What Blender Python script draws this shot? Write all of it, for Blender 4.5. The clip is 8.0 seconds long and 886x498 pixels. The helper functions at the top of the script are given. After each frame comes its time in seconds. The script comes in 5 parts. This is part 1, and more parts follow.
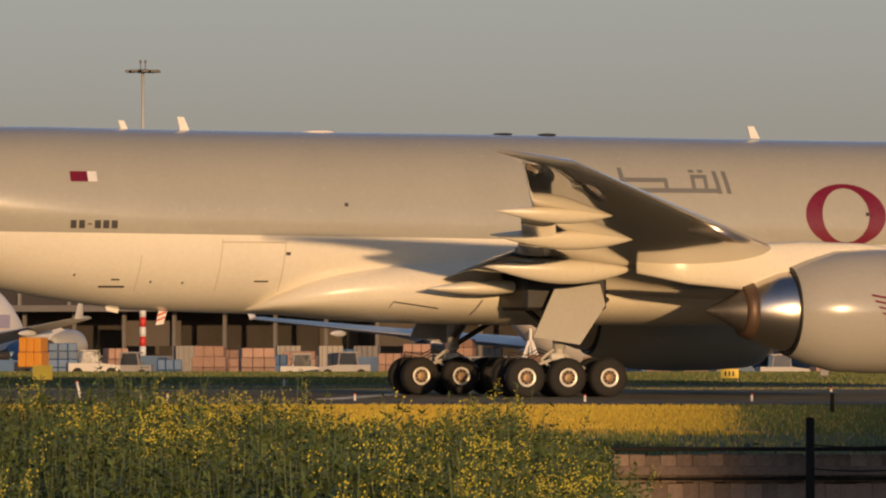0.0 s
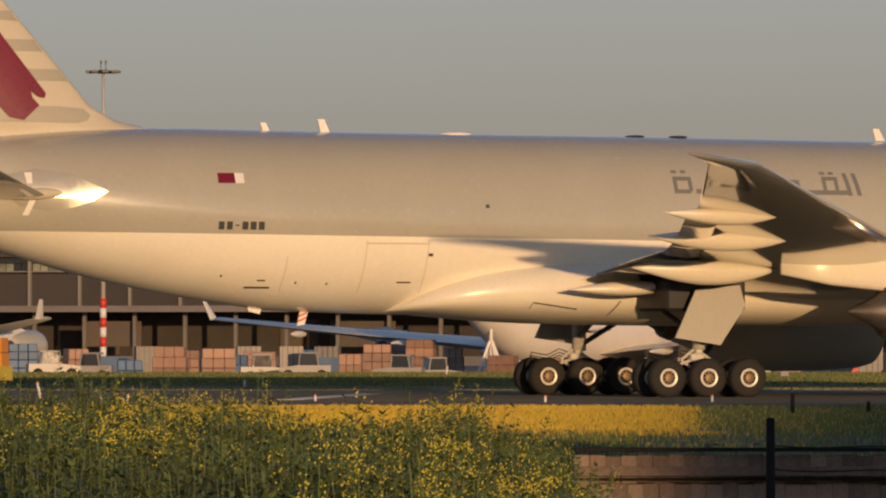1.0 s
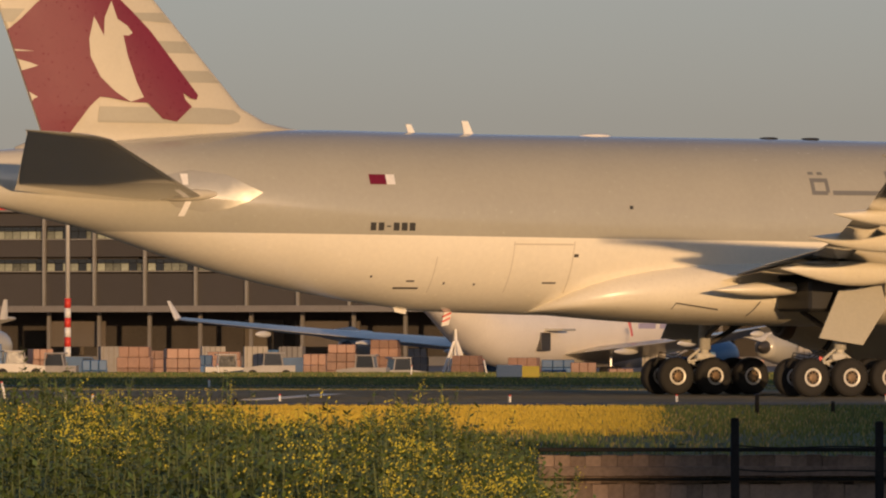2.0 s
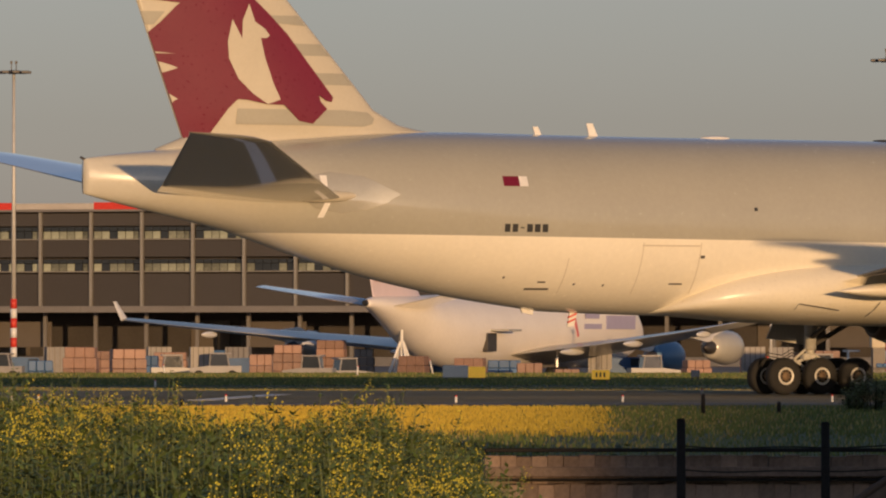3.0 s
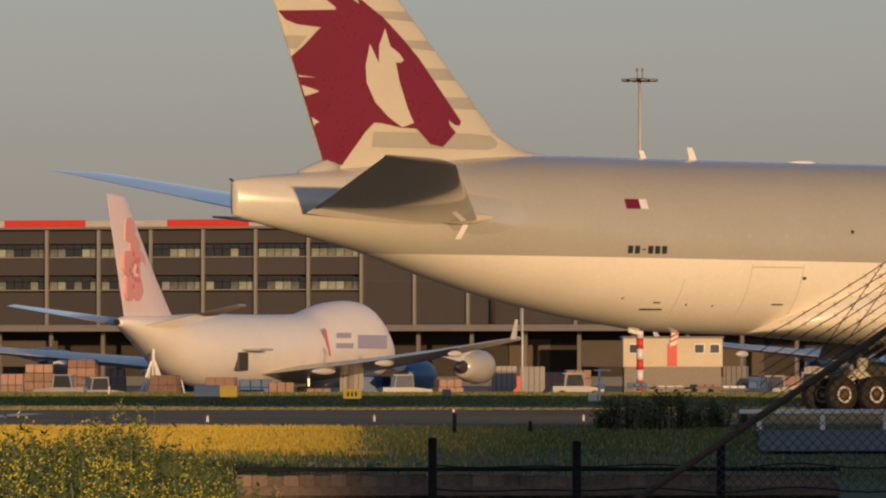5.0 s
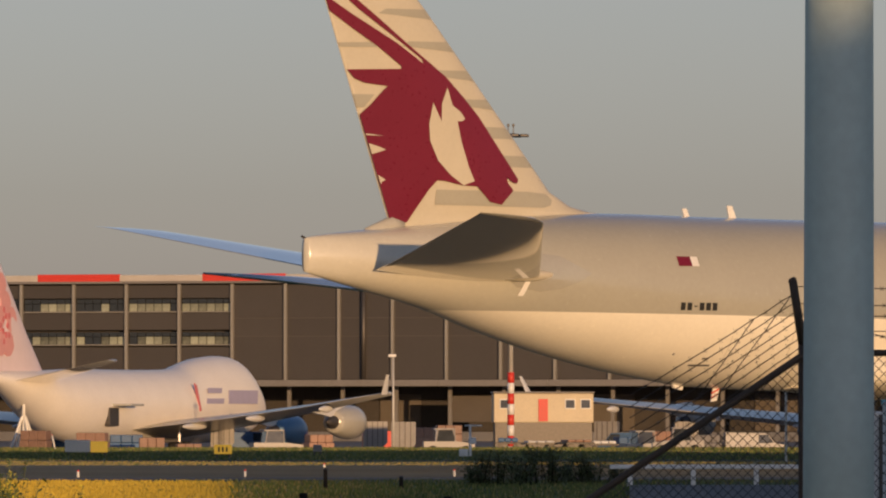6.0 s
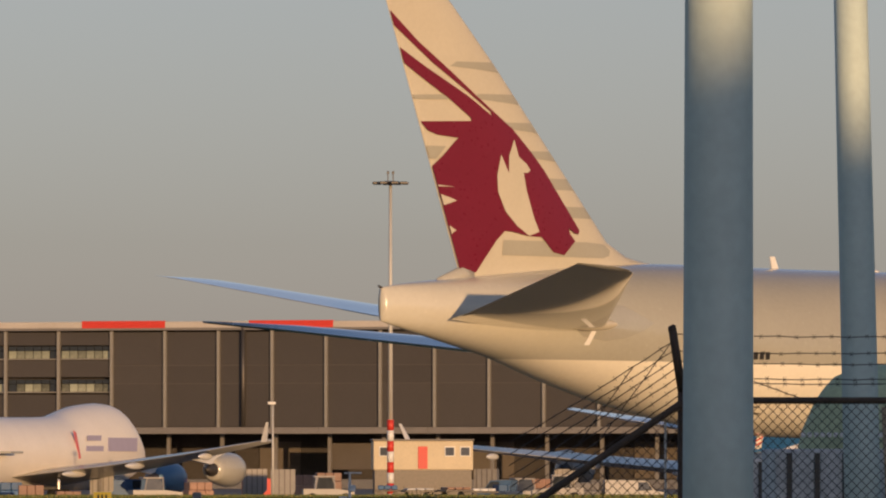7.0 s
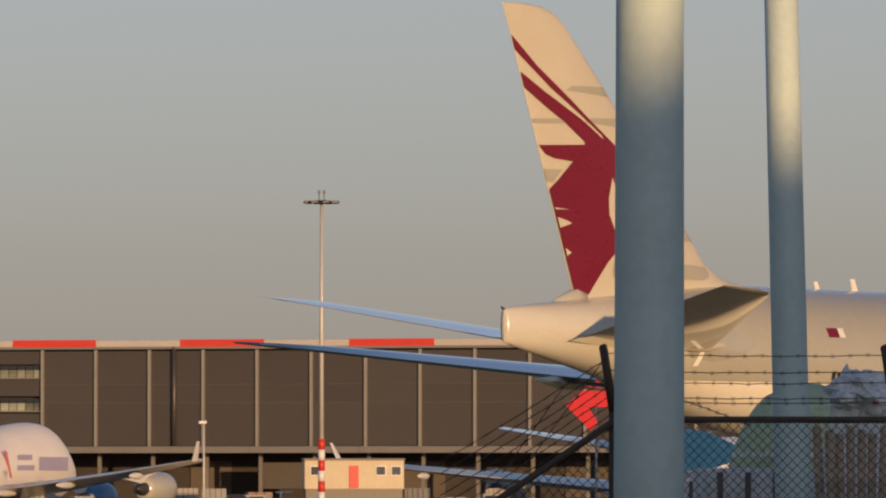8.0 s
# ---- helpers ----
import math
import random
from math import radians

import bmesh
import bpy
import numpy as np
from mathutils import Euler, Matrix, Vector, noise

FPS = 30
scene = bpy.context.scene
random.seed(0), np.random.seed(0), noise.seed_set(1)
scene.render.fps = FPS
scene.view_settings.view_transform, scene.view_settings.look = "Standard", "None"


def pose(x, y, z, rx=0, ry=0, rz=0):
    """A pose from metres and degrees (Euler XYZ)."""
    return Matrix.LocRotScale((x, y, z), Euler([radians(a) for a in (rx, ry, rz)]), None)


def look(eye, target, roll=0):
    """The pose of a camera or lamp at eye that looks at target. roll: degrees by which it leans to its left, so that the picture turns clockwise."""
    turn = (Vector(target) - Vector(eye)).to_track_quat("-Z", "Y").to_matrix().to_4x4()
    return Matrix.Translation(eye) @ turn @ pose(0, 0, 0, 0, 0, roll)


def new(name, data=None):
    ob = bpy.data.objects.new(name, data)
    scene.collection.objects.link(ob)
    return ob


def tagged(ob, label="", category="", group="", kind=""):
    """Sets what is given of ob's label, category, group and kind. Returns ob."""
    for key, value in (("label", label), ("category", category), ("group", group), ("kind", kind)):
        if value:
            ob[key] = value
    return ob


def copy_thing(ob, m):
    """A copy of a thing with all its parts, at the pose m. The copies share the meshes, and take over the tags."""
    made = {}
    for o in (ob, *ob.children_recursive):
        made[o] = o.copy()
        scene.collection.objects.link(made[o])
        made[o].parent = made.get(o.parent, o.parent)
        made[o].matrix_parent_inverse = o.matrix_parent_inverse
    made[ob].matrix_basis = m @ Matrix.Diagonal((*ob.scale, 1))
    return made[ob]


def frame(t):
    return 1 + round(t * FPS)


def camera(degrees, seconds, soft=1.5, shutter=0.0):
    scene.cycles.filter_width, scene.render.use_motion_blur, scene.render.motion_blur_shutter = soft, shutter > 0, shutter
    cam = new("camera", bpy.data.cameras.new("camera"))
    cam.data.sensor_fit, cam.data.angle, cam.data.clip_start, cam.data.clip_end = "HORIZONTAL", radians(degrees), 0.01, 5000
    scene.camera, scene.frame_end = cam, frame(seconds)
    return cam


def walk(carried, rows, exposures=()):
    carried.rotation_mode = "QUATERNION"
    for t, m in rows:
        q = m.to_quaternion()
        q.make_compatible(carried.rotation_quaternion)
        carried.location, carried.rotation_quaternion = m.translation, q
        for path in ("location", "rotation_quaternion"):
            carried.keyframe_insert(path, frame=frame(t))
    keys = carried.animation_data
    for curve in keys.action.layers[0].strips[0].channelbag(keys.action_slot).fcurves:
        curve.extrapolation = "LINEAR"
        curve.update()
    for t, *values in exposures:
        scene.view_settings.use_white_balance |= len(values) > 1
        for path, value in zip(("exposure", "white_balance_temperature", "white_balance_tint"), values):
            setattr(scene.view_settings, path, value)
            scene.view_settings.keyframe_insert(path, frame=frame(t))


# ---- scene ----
# ---------------------------------------------------------------- camera
EYE = 1.947
PAN = [(0, 0, 0), (0.5, 37, 0), (1.0, 70, 1), (1.5, 100, 1), (3.0, 228, 2), (3.5, 299, 3), (4.0, 394, 6), (4.5, 536, 13),
       (5.8, 850, 110), (6.0, 896, 134), (6.5, 1014, 184), (7.0, 1109, 218), (7.5, 1188, 240), (8.0, 1231, 252)]
cam = camera(6.9024, 8.0, 2.1)
walk(cam, [(t, pose(0, 0, EYE, 90 + math.degrees((159.2 + v) / 13000), 0, -math.degrees(p / 13000))) for t, p, v in PAN],
     [(0, 0.46, 6450, 22), (4.5, 0.46, 6430, 22), (6.0, 0.54, 6400, 23), (8.0, 0.62, 6330, 23)])

# ---------------------------------------------------------------- light
SUN_EL, SUN_AZ = 4.2, 165.0
world = bpy.data.worlds.new("world")
scene.world = world
world.use_nodes = True
wn = world.node_tree.nodes
sky = wn.new("ShaderNodeTexSky")
sky.sky_type, sky.sun_disc = "NISHITA", False
sky.sun_elevation, sky.sun_rotation = radians(SUN_EL), radians(SUN_AZ)
sky.air_density, sky.dust_density, sky.ozone_density = 1.0, 0.6, 3.0
wn["Background"].inputs["Strength"].default_value = 0.119
haze = wn.new("ShaderNodeHueSaturation")
# a haze layer: grey at the horizon, bluer overhead
sky_way, sky_part, clear = wn.new("ShaderNodeTexCoord"), wn.new("ShaderNodeSeparateXYZ"), wn.new("ShaderNodeMapRange")
world.node_tree.links.new(sky_way.outputs["Generated"], sky_part.inputs[0])
world.node_tree.links.new(sky_part.outputs["Z"], clear.inputs["Value"])
clear.inputs["From Min"].default_value, clear.inputs["From Max"].default_value = 0.06, 0.45
clear.inputs["To Min"].default_value, clear.inputs["To Max"].default_value = 0.40, 0.85
world.node_tree.links.new(clear.outputs["Result"], haze.inputs["Saturation"])
world.node_tree.links.new(sky.outputs["Color"], haze.inputs["Color"])
world.node_tree.links.new(haze.outputs["Color"], wn["Background"].inputs["Color"])
sun_data = bpy.data.lights.new("sun", "SUN")
sun_data.energy, sun_data.angle, sun_data.color = 2.45, radians(0.6), (1.0, 0.65, 0.29)
sun = new("sun", sun_data)
to_sun = Vector((math.sin(radians(SUN_AZ)) * math.cos(radians(SUN_EL)), math.cos(radians(SUN_AZ)) * math.cos(radians(SUN_EL)), math.sin(radians(SUN_EL))))
sun.matrix_world = look((0, 0, 60), Vector((0, 0, 60)) - to_sun)


# ---------------------------------------------------------------- materials
def mat(name, col, rough=0.6, metal=0.0, var=0.15, scale=3.0, fine=40.0, bump=0.1, per_object=0.0, island=0.0, depth=0.02):
    """Procedural surface: colour varied at two scales, roughness varied, bump."""
    m = bpy.data.materials.new(name)
    m.use_nodes = True
    n, l = m.node_tree.nodes, m.node_tree.links
    b = n["Principled BSDF"]
    b.inputs["Metallic"].default_value = metal
    tc = n.new("ShaderNodeTexCoord")
    big, small = n.new("ShaderNodeTexNoise"), n.new("ShaderNodeTexNoise")
    big.inputs["Scale"].default_value, small.inputs["Scale"].default_value = scale, fine
    big.inputs["Detail"].default_value, small.inputs["Detail"].default_value = 4, 6
    l.new(tc.outputs["Object"], big.inputs["Vector"])
    l.new(tc.outputs["Object"], small.inputs["Vector"])
    add = n.new("ShaderNodeMath")
    add.operation = "ADD"
    l.new(big.outputs["Fac"], add.inputs[0])
    l.new(small.outputs["Fac"], add.inputs[1])
    last = add.outputs[0]
    for amount, node, out in ((per_object, "ShaderNodeObjectInfo", "Random"), (island, "ShaderNodeNewGeometry", "Random Per Island")):
        if amount:
            info, ma = n.new(node), n.new("ShaderNodeMath")
            ma.operation = "MULTIPLY_ADD"
            l.new(info.outputs[out], ma.inputs[0])
            ma.inputs[1].default_value = amount / max(var, 0.01)
            l.new(last, ma.inputs[2])
            last = ma.outputs[0]
    mr = n.new("ShaderNodeMapRange")
    mr.clamp = False
    mr.inputs["From Min"].default_value, mr.inputs["From Max"].default_value = 0.6, 1.4 + (per_object + island) / max(var, 0.01)
    mr.inputs["To Min"].default_value, mr.inputs["To Max"].default_value = 1 - var - per_object - island, 1 + var + per_object + island
    l.new(last, mr.inputs["Value"])
    mix = n.new("ShaderNodeMix")
    mix.data_type, mix.blend_type = "RGBA", "MULTIPLY"
    mix.inputs["Factor"].default_value = 1.0
    mix.inputs["A"].default_value = (*col, 1)
    l.new(mr.outputs["Result"], mix.inputs["B"])
    l.new(mix.outputs["Result"], b.inputs["Base Color"])
    rr = n.new("ShaderNodeMapRange")
    rr.inputs["To Min"].default_value, rr.inputs["To Max"].default_value = max(rough - 0.08, 0.03), min(rough + 0.08, 1)
    l.new(small.outputs["Fac"], rr.inputs["Value"])
    l.new(rr.outputs["Result"], b.inputs["Roughness"])
    if bump:
        bp = n.new("ShaderNodeBump")
        bp.inputs["Strength"].default_value, bp.inputs["Distance"].default_value = bump, depth
        l.new(small.outputs["Fac"], bp.inputs["Height"])
        l.new(bp.outputs["Normal"], b.inputs["Normal"])
    return m


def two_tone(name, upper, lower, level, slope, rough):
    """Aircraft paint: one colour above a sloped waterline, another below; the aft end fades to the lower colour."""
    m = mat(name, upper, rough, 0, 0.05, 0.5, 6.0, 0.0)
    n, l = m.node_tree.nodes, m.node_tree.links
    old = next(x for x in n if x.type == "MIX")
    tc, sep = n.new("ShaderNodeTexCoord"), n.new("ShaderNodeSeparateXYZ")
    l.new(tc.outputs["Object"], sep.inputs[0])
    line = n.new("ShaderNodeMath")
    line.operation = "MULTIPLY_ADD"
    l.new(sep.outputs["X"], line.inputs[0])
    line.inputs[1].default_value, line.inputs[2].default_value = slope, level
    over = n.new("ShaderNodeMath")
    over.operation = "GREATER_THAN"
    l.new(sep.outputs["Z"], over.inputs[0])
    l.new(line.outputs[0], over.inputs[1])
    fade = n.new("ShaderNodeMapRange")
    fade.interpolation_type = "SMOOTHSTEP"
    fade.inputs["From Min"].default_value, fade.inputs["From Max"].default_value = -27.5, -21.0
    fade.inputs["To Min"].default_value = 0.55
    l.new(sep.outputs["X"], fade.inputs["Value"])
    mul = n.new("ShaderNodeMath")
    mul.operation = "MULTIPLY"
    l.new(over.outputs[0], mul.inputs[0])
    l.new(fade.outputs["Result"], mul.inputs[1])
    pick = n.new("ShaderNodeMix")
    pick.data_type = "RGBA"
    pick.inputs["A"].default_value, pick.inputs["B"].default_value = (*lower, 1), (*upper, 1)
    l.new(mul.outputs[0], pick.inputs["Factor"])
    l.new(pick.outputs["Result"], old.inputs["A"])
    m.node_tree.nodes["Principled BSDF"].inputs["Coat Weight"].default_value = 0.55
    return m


def gloss(m, rough, coat):
    """Even clear-coated gloss for painted aircraft skin."""
    b = m.node_tree.nodes["Principled BSDF"]
    for link in list(b.inputs["Roughness"].links):
        m.node_tree.links.remove(link)
    b.inputs["Roughness"].default_value = rough
    b.inputs["Coat Weight"].default_value, b.inputs["Coat Roughness"].default_value = coat, 0.03
    return m


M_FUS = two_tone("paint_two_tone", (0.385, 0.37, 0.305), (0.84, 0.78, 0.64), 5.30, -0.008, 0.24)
M_FIN = mat("paint_fin_cream", (0.54, 0.49, 0.38), 0.32, 0, 0.05, 0.6, 8, 0.0)
M_WHITE = mat("paint_cream", (0.75, 0.69, 0.55), 0.3, 0, 0.05, 0.6, 8, 0.0)
M_GREY = mat("paint_grey", (0.43, 0.41, 0.35), 0.24, 0, 0.07, 0.6, 8, 0.0)
M_SKIN = gloss(mat("glossy_wing_skin", (0.28, 0.27, 0.232), 0.1, 0, 0.07, 0.6, 8, 0.0), 0.1, 1.0)
M_COWL = gloss(mat("glossy_cowl", (0.40, 0.38, 0.325), 0.1, 0, 0.05, 0.6, 8, 0.0), 0.2, 0.4)
M_PLATE = gloss(mat("polished_skin", (0.42, 0.40, 0.33), 0.2, 0.2, 0.05, 0.6, 8, 0.0), 0.18, 0.8)
M_STRIPE = mat("paint_stripe", (0.37, 0.35, 0.28), 0.35, 0, 0.05, 0.6, 8, 0.0)
M_LINE = mat("panel_seam", (0.58, 0.52, 0.41), 0.4, 0, 0.05, 0.6, 8, 0.0)
M_RED = mat("paint_burgundy", (0.165, 0.010, 0.026), 0.3, 0, 0.08, 0.6, 8, 0.0)
M_LETTER = mat("paint_letter_grey", (0.17, 0.17, 0.16), 0.4, 0, 0.05, 0.6, 8, 0.0)
M_BLACK = mat("paint_black", (0.02, 0.02, 0.02), 0.5, 0, 0.1, 1, 20, 0.0)
M_TYRE = mat("tyre_rubber", (0.018, 0.017, 0.016), 0.85, 0, 0.2, 4, 40, 0.1)
M_RIM = mat("rim_paint", (0.62, 0.60, 0.55), 0.4, 0.2, 0.15, 6, 40, 0.0)
M_BRAKE = mat("brake_metal", (0.27, 0.185, 0.11), 0.45, 0.8, 0.3, 8, 60, 0.1)
M_GEAR = mat("gear_paint", (0.58, 0.56, 0.50), 0.35, 0.15, 0.2, 5, 40, 0.05)
M_HEAT = mat("heat_browned_metal", (0.15, 0.095, 0.062), 0.5, 0.5, 0.2, 3, 30, 0.05)
M_METAL = gloss(mat("bare_metal", (0.62, 0.58, 0.52), 0.28, 1.0, 0.08, 1, 6, 0.0), 0.26, 0.0)
M_DARKMETAL = mat("dark_metal", (0.10, 0.09, 0.08), 0.5, 0.6, 0.25, 5, 50, 0.1)
M_GRASS = mat("grass_ground", (0.060, 0.085, 0.022), 0.95, 0, 0.35, 0.05, 1.2, 0.8, depth=0.15)
M_STRAW = mat("dry_grass_strip", (0.36, 0.25, 0.035), 0.95, 0, 0.22, 0.08, 1.5, 0.8, depth=0.1)
M_VERGE = mat("pale_verge", (0.24, 0.215, 0.08), 0.95, 0, 0.2, 0.06, 1.5, 0.6, depth=0.05)
M_ASPHALT = mat("asphalt", (0.40, 0.36, 0.25), 0.9, 0, 0.3, 0.08, 14, 1.0, depth=0.5)
M_ASPHALT.node_tree.nodes["Principled BSDF"].inputs["Specular IOR Level"].default_value = 0.15
M_APRON = mat("apron_concrete", (0.20, 0.19, 0.18), 0.85, 0, 0.15, 0.05, 9, 1.0, depth=0.3)
M_MARK = mat("marking_white", (0.7, 0.69, 0.65), 0.7, 0, 0.2, 2, 30, 0.1)
M_SOIL = mat("dark_ditch", (0.03, 0.035, 0.015), 0.95, 0, 0.3, 0.2, 2, 0.5)
M_CONC = mat("wall_concrete", (0.20, 0.142, 0.104), 0.9, 0, 0.35, 2.5, 35, 0.4, per_object=0.32)
M_CONCDARK = mat("wall_concrete_joint", (0.11, 0.078, 0.057), 0.95, 0, 0.3, 2.5, 35, 0.3)
M_DARKWOOD = mat("dark_post", (0.02, 0.018, 0.016), 0.8, 0, 0.25, 6, 60, 0.3)
M_DARKWOOD.node_tree.nodes["Principled BSDF"].inputs["Specular IOR Level"].default_value = 0.1
M_RUST = mat("rusty_steel", (0.095, 0.065, 0.045), 0.75, 0.3, 0.35, 8, 80, 0.3)
M_WIRE = mat("fence_wire", (0.10, 0.09, 0.08), 0.55, 0.7, 0.2, 10, 80, 0.0)
M_POLE = mat("galvanised_pole", (0.52, 0.62, 0.57), 0.62, 0.0, 0.1, 0.8, 12, 0.05)
M_MASTGREY = mat("mast_grey", (0.55, 0.53, 0.48), 0.5, 0.2, 0.1, 1, 10, 0.0)
M_SIGRED = mat("signal_red", (0.60, 0.045, 0.025), 0.5, 0, 0.1, 1, 10, 0.0)
M_SIGWHITE = mat("signal_white", (0.72, 0.70, 0.66), 0.5, 0, 0.1, 1, 10, 0.0)
M_PANEL = mat("facade_panel", (0.060, 0.052, 0.045), 0.55, 0.1, 0.12, 0.3, 4, 0.05, per_object=0.08)
M_PANELRAIL = mat("facade_rail", (0.088, 0.077, 0.066), 0.6, 0.1, 0.1, 0.5, 6, 0.0)
M_ROOFPALE = mat("roof_edge_pale", (0.46, 0.42, 0.37), 0.6, 0, 0.1, 0.4, 6, 0.0)
M_FRAMEL = mat("facade_column", (0.26, 0.245, 0.215), 0.6, 0.1, 0.1, 0.5, 6, 0.0)
M_CANOPY = mat("canopy_steel", (0.19, 0.175, 0.16), 0.6, 0.1, 0.15, 0.3, 5, 0.0)
# near-black: the shade of the open docks is put into this colour
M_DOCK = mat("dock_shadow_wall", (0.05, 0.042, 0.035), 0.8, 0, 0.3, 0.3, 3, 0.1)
M_DOOR = mat("dock_door", (0.11, 0.09, 0.07), 0.7, 0, 0.12, 0.6, 6, 0.1, per_object=0.15)
M_BLIND = mat("window_room", (0.22, 0.23, 0.17), 0.6, 0, 0.5, 0.5, 3, 0.0, per_object=0.5)
M_CARDBOARD = mat("wrapped_cardboard", (0.30, 0.175, 0.12), 0.6, 0, 0.25, 1.2, 8, 0.2, per_object=0.25)
M_ULD = mat("container_aluminium", (0.24, 0.225, 0.21), 0.6, 0.2, 0.2, 1, 10, 0.1, per_object=0.2)
M_BLUE = mat("equipment_blue", (0.03, 0.10, 0.22), 0.5, 0, 0.2, 1, 10, 0.1, per_object=0.2)
M_NACBLUE = mat("nacelle_blue", (0.09, 0.20, 0.32), 0.35, 0, 0.1, 1, 10, 0.0)
M_YELLOW = mat("sign_yellow", (0.70, 0.42, 0.03), 0.5, 0, 0.1, 2, 20, 0.0)
M_YELLOW.node_tree.nodes["Principled BSDF"].inputs["Emission Color"].default_value = (1.0, 0.55, 0.05, 1)
M_YELLOW.node_tree.nodes["Principled BSDF"].inputs["Emission Strength"].default_value = 0.22
M_ORANGE = mat("sign_orange", (0.65, 0.26, 0.02), 0.5, 0, 0.1, 2, 20, 0.0)
M_VEHICLE = mat("vehicle_white", (0.31, 0.29, 0.27), 0.4, 0, 0.15, 1, 10, 0.0, per_object=0.1)
M_CABIN = mat("cabin_cream", (0.55, 0.46, 0.31), 0.6, 0, 0.12, 0.6, 6, 0.05)
M_GREEN = mat("tarp_green", (0.52, 0.57, 0.33), 0.7, 0, 0.2, 1.5, 12, 0.3)
M_TEAL = mat("wedge_blue", (0.20, 0.52, 0.62), 0.6, 0, 0.2, 1.5, 12, 0.3)
M_GREYTARP = mat("tarp_grey", (0.68, 0.67, 0.64), 0.7, 0, 0.3, 2.5, 20, 0.4)
M_LEAF = mat("weed_leaf", (0.088, 0.132, 0.032), 0.7, 0, 0.25, 2.0, 30, 0.0, island=0.45)
M_STALK = mat("weed_stalk", (0.10, 0.125, 0.04), 0.8, 0, 0.2, 3, 30, 0.0, island=0.3)
M_FLOWER = mat("rape_flower", (0.50, 0.43, 0.030), 0.6, 0, 0.1, 3, 30, 0.0, island=0.2)
M_BUSHLEAF = mat("bush_leaf", (0.085, 0.115, 0.042), 0.7, 0, 0.25, 1.5, 30, 0.0, island=0.4)
M_FEATHER = mat("feather_grey", (0.12, 0.11, 0.10), 0.8, 0, 0.25, 20, 120, 0.1)
M_BREAST = mat("feather_breast", (0.26, 0.17, 0.14), 0.8, 0, 0.2, 20, 120, 0.1)
M_PINK = mat("tail_flower_pink", (0.62, 0.16, 0.17), 0.4, 0, 0.1, 1, 10, 0.0)
M_PETAL = mat("tail_petal_pink", (0.70, 0.33, 0.31), 0.4, 0, 0.1, 1, 10, 0.0)
M_PALEPINK = mat("tail_pale_pink", (0.70, 0.58, 0.60), 0.4, 0, 0.06, 1, 10, 0.0)
M_LILAC = mat("writing_lilac", (0.42, 0.38, 0.52), 0.4, 0, 0.06, 1, 10, 0.0)
M_GLASS = mat("dark_glass", (0.03, 0.035, 0.04), 0.12, 0, 0.2, 1, 10, 0.0)


# ---------------------------------------------------------------- mesh helpers
def part(name, bm, material, parent=None, label="", smooth=False):
    me = bpy.data.meshes.new(name)
    bmesh.ops.recalc_face_normals(bm, faces=bm.faces)
    for f in bm.faces:
        f.smooth = smooth
    bm.to_mesh(me)
    bm.free()
    for m in (material if isinstance(material, (list, tuple)) else (material,)):
        me.materials.append(m)
    ob = new(name, me)
    if parent is not None:
        ob.parent = parent
    if label:
        tagged(ob, label)
    return ob


def shared(name, me, parent, m):
    ob = new(name, me)
    ob.parent = parent
    ob.matrix_basis = m
    return ob


def box(bm, c, s, bevel=0.0, rot=None):
    r = bmesh.ops.create_cube(bm, size=1.0)
    vs = r["verts"]
    bmesh.ops.scale(bm, vec=s, verts=vs)
    if bevel:
        es = list({e for v in vs for e in v.link_edges})
        vs = list({v for f in bmesh.ops.bevel(bm, geom=es, offset=bevel, segments=1, affect="EDGES")["faces"] for v in f.verts} | {v for v in vs if v.is_valid})
    if rot is not None:
        bmesh.ops.rotate(bm, cent=(0, 0, 0), matrix=rot.to_3x3(), verts=vs)
    bmesh.ops.translate(bm, vec=c, verts=vs)
    return vs


def rod(bm, a, b, r0, r1=None, n=8):
    a, b = Vector(a), Vector(b)
    r1 = r0 if r1 is None else r1
    q = (b - a).to_track_quat("Z", "Y")
    rings = [[bm.verts.new(p + q @ Vector((math.cos(k * math.tau / n) * r, math.sin(k * math.tau / n) * r, 0))) for k in range(n)] for p, r in ((a, r0), (b, r1))]
    for k in range(n):
        bm.faces.new((rings[0][k], rings[0][(k + 1) % n], rings[1][(k + 1) % n], rings[1][k]))
    bm.faces.new(rings[0])
    bm.faces.new(rings[1])


def loft(bm, rings, caps=True):
    vs = [[bm.verts.new(p) for p in r] for r in rings]
    n = len(vs[0])
    for a, b in zip(vs, vs[1:]):
        for k in range(n):
            bm.faces.new((a[k], a[(k + 1) % n], b[(k + 1) % n], b[k]))
    if caps:
        bm.faces.new(vs[0])
        bm.faces.new(vs[-1])


def turned(bm, profile, n=32, axis="X"):
    """A body of revolution round X (or Y): profile of (along, radius)."""
    rings = []
    for x, r in profile:
        ring = []
        for k in range(n):
            c, s = math.cos(k * math.tau / n) * r, math.sin(k * math.tau / n) * r
            ring.append((x, c, s) if axis == "X" else (c, x, s))
        rings.append(ring)
    loft(bm, rings)


def prism(bm, pts, thick, plane="XZ", at=0.0):
    """An extruded polygon, thick along the third axis."""
    def put(p, w):
        return {"XZ": (p[0], w, p[1]), "XY": (p[0], p[1], w), "YZ": (w, p[0], p[1])}[plane]
    a = [bm.verts.new(put(p, at - thick / 2)) for p in pts]
    b = [bm.verts.new(put(p, at + thick / 2)) for p in pts]
    bm.faces.new(a)
    bm.faces.new(b[::-1])
    for k in range(len(pts)):
        bm.faces.new((a[k], a[(k + 1) % len(pts)], b[(k + 1) % len(pts)], b[k]))


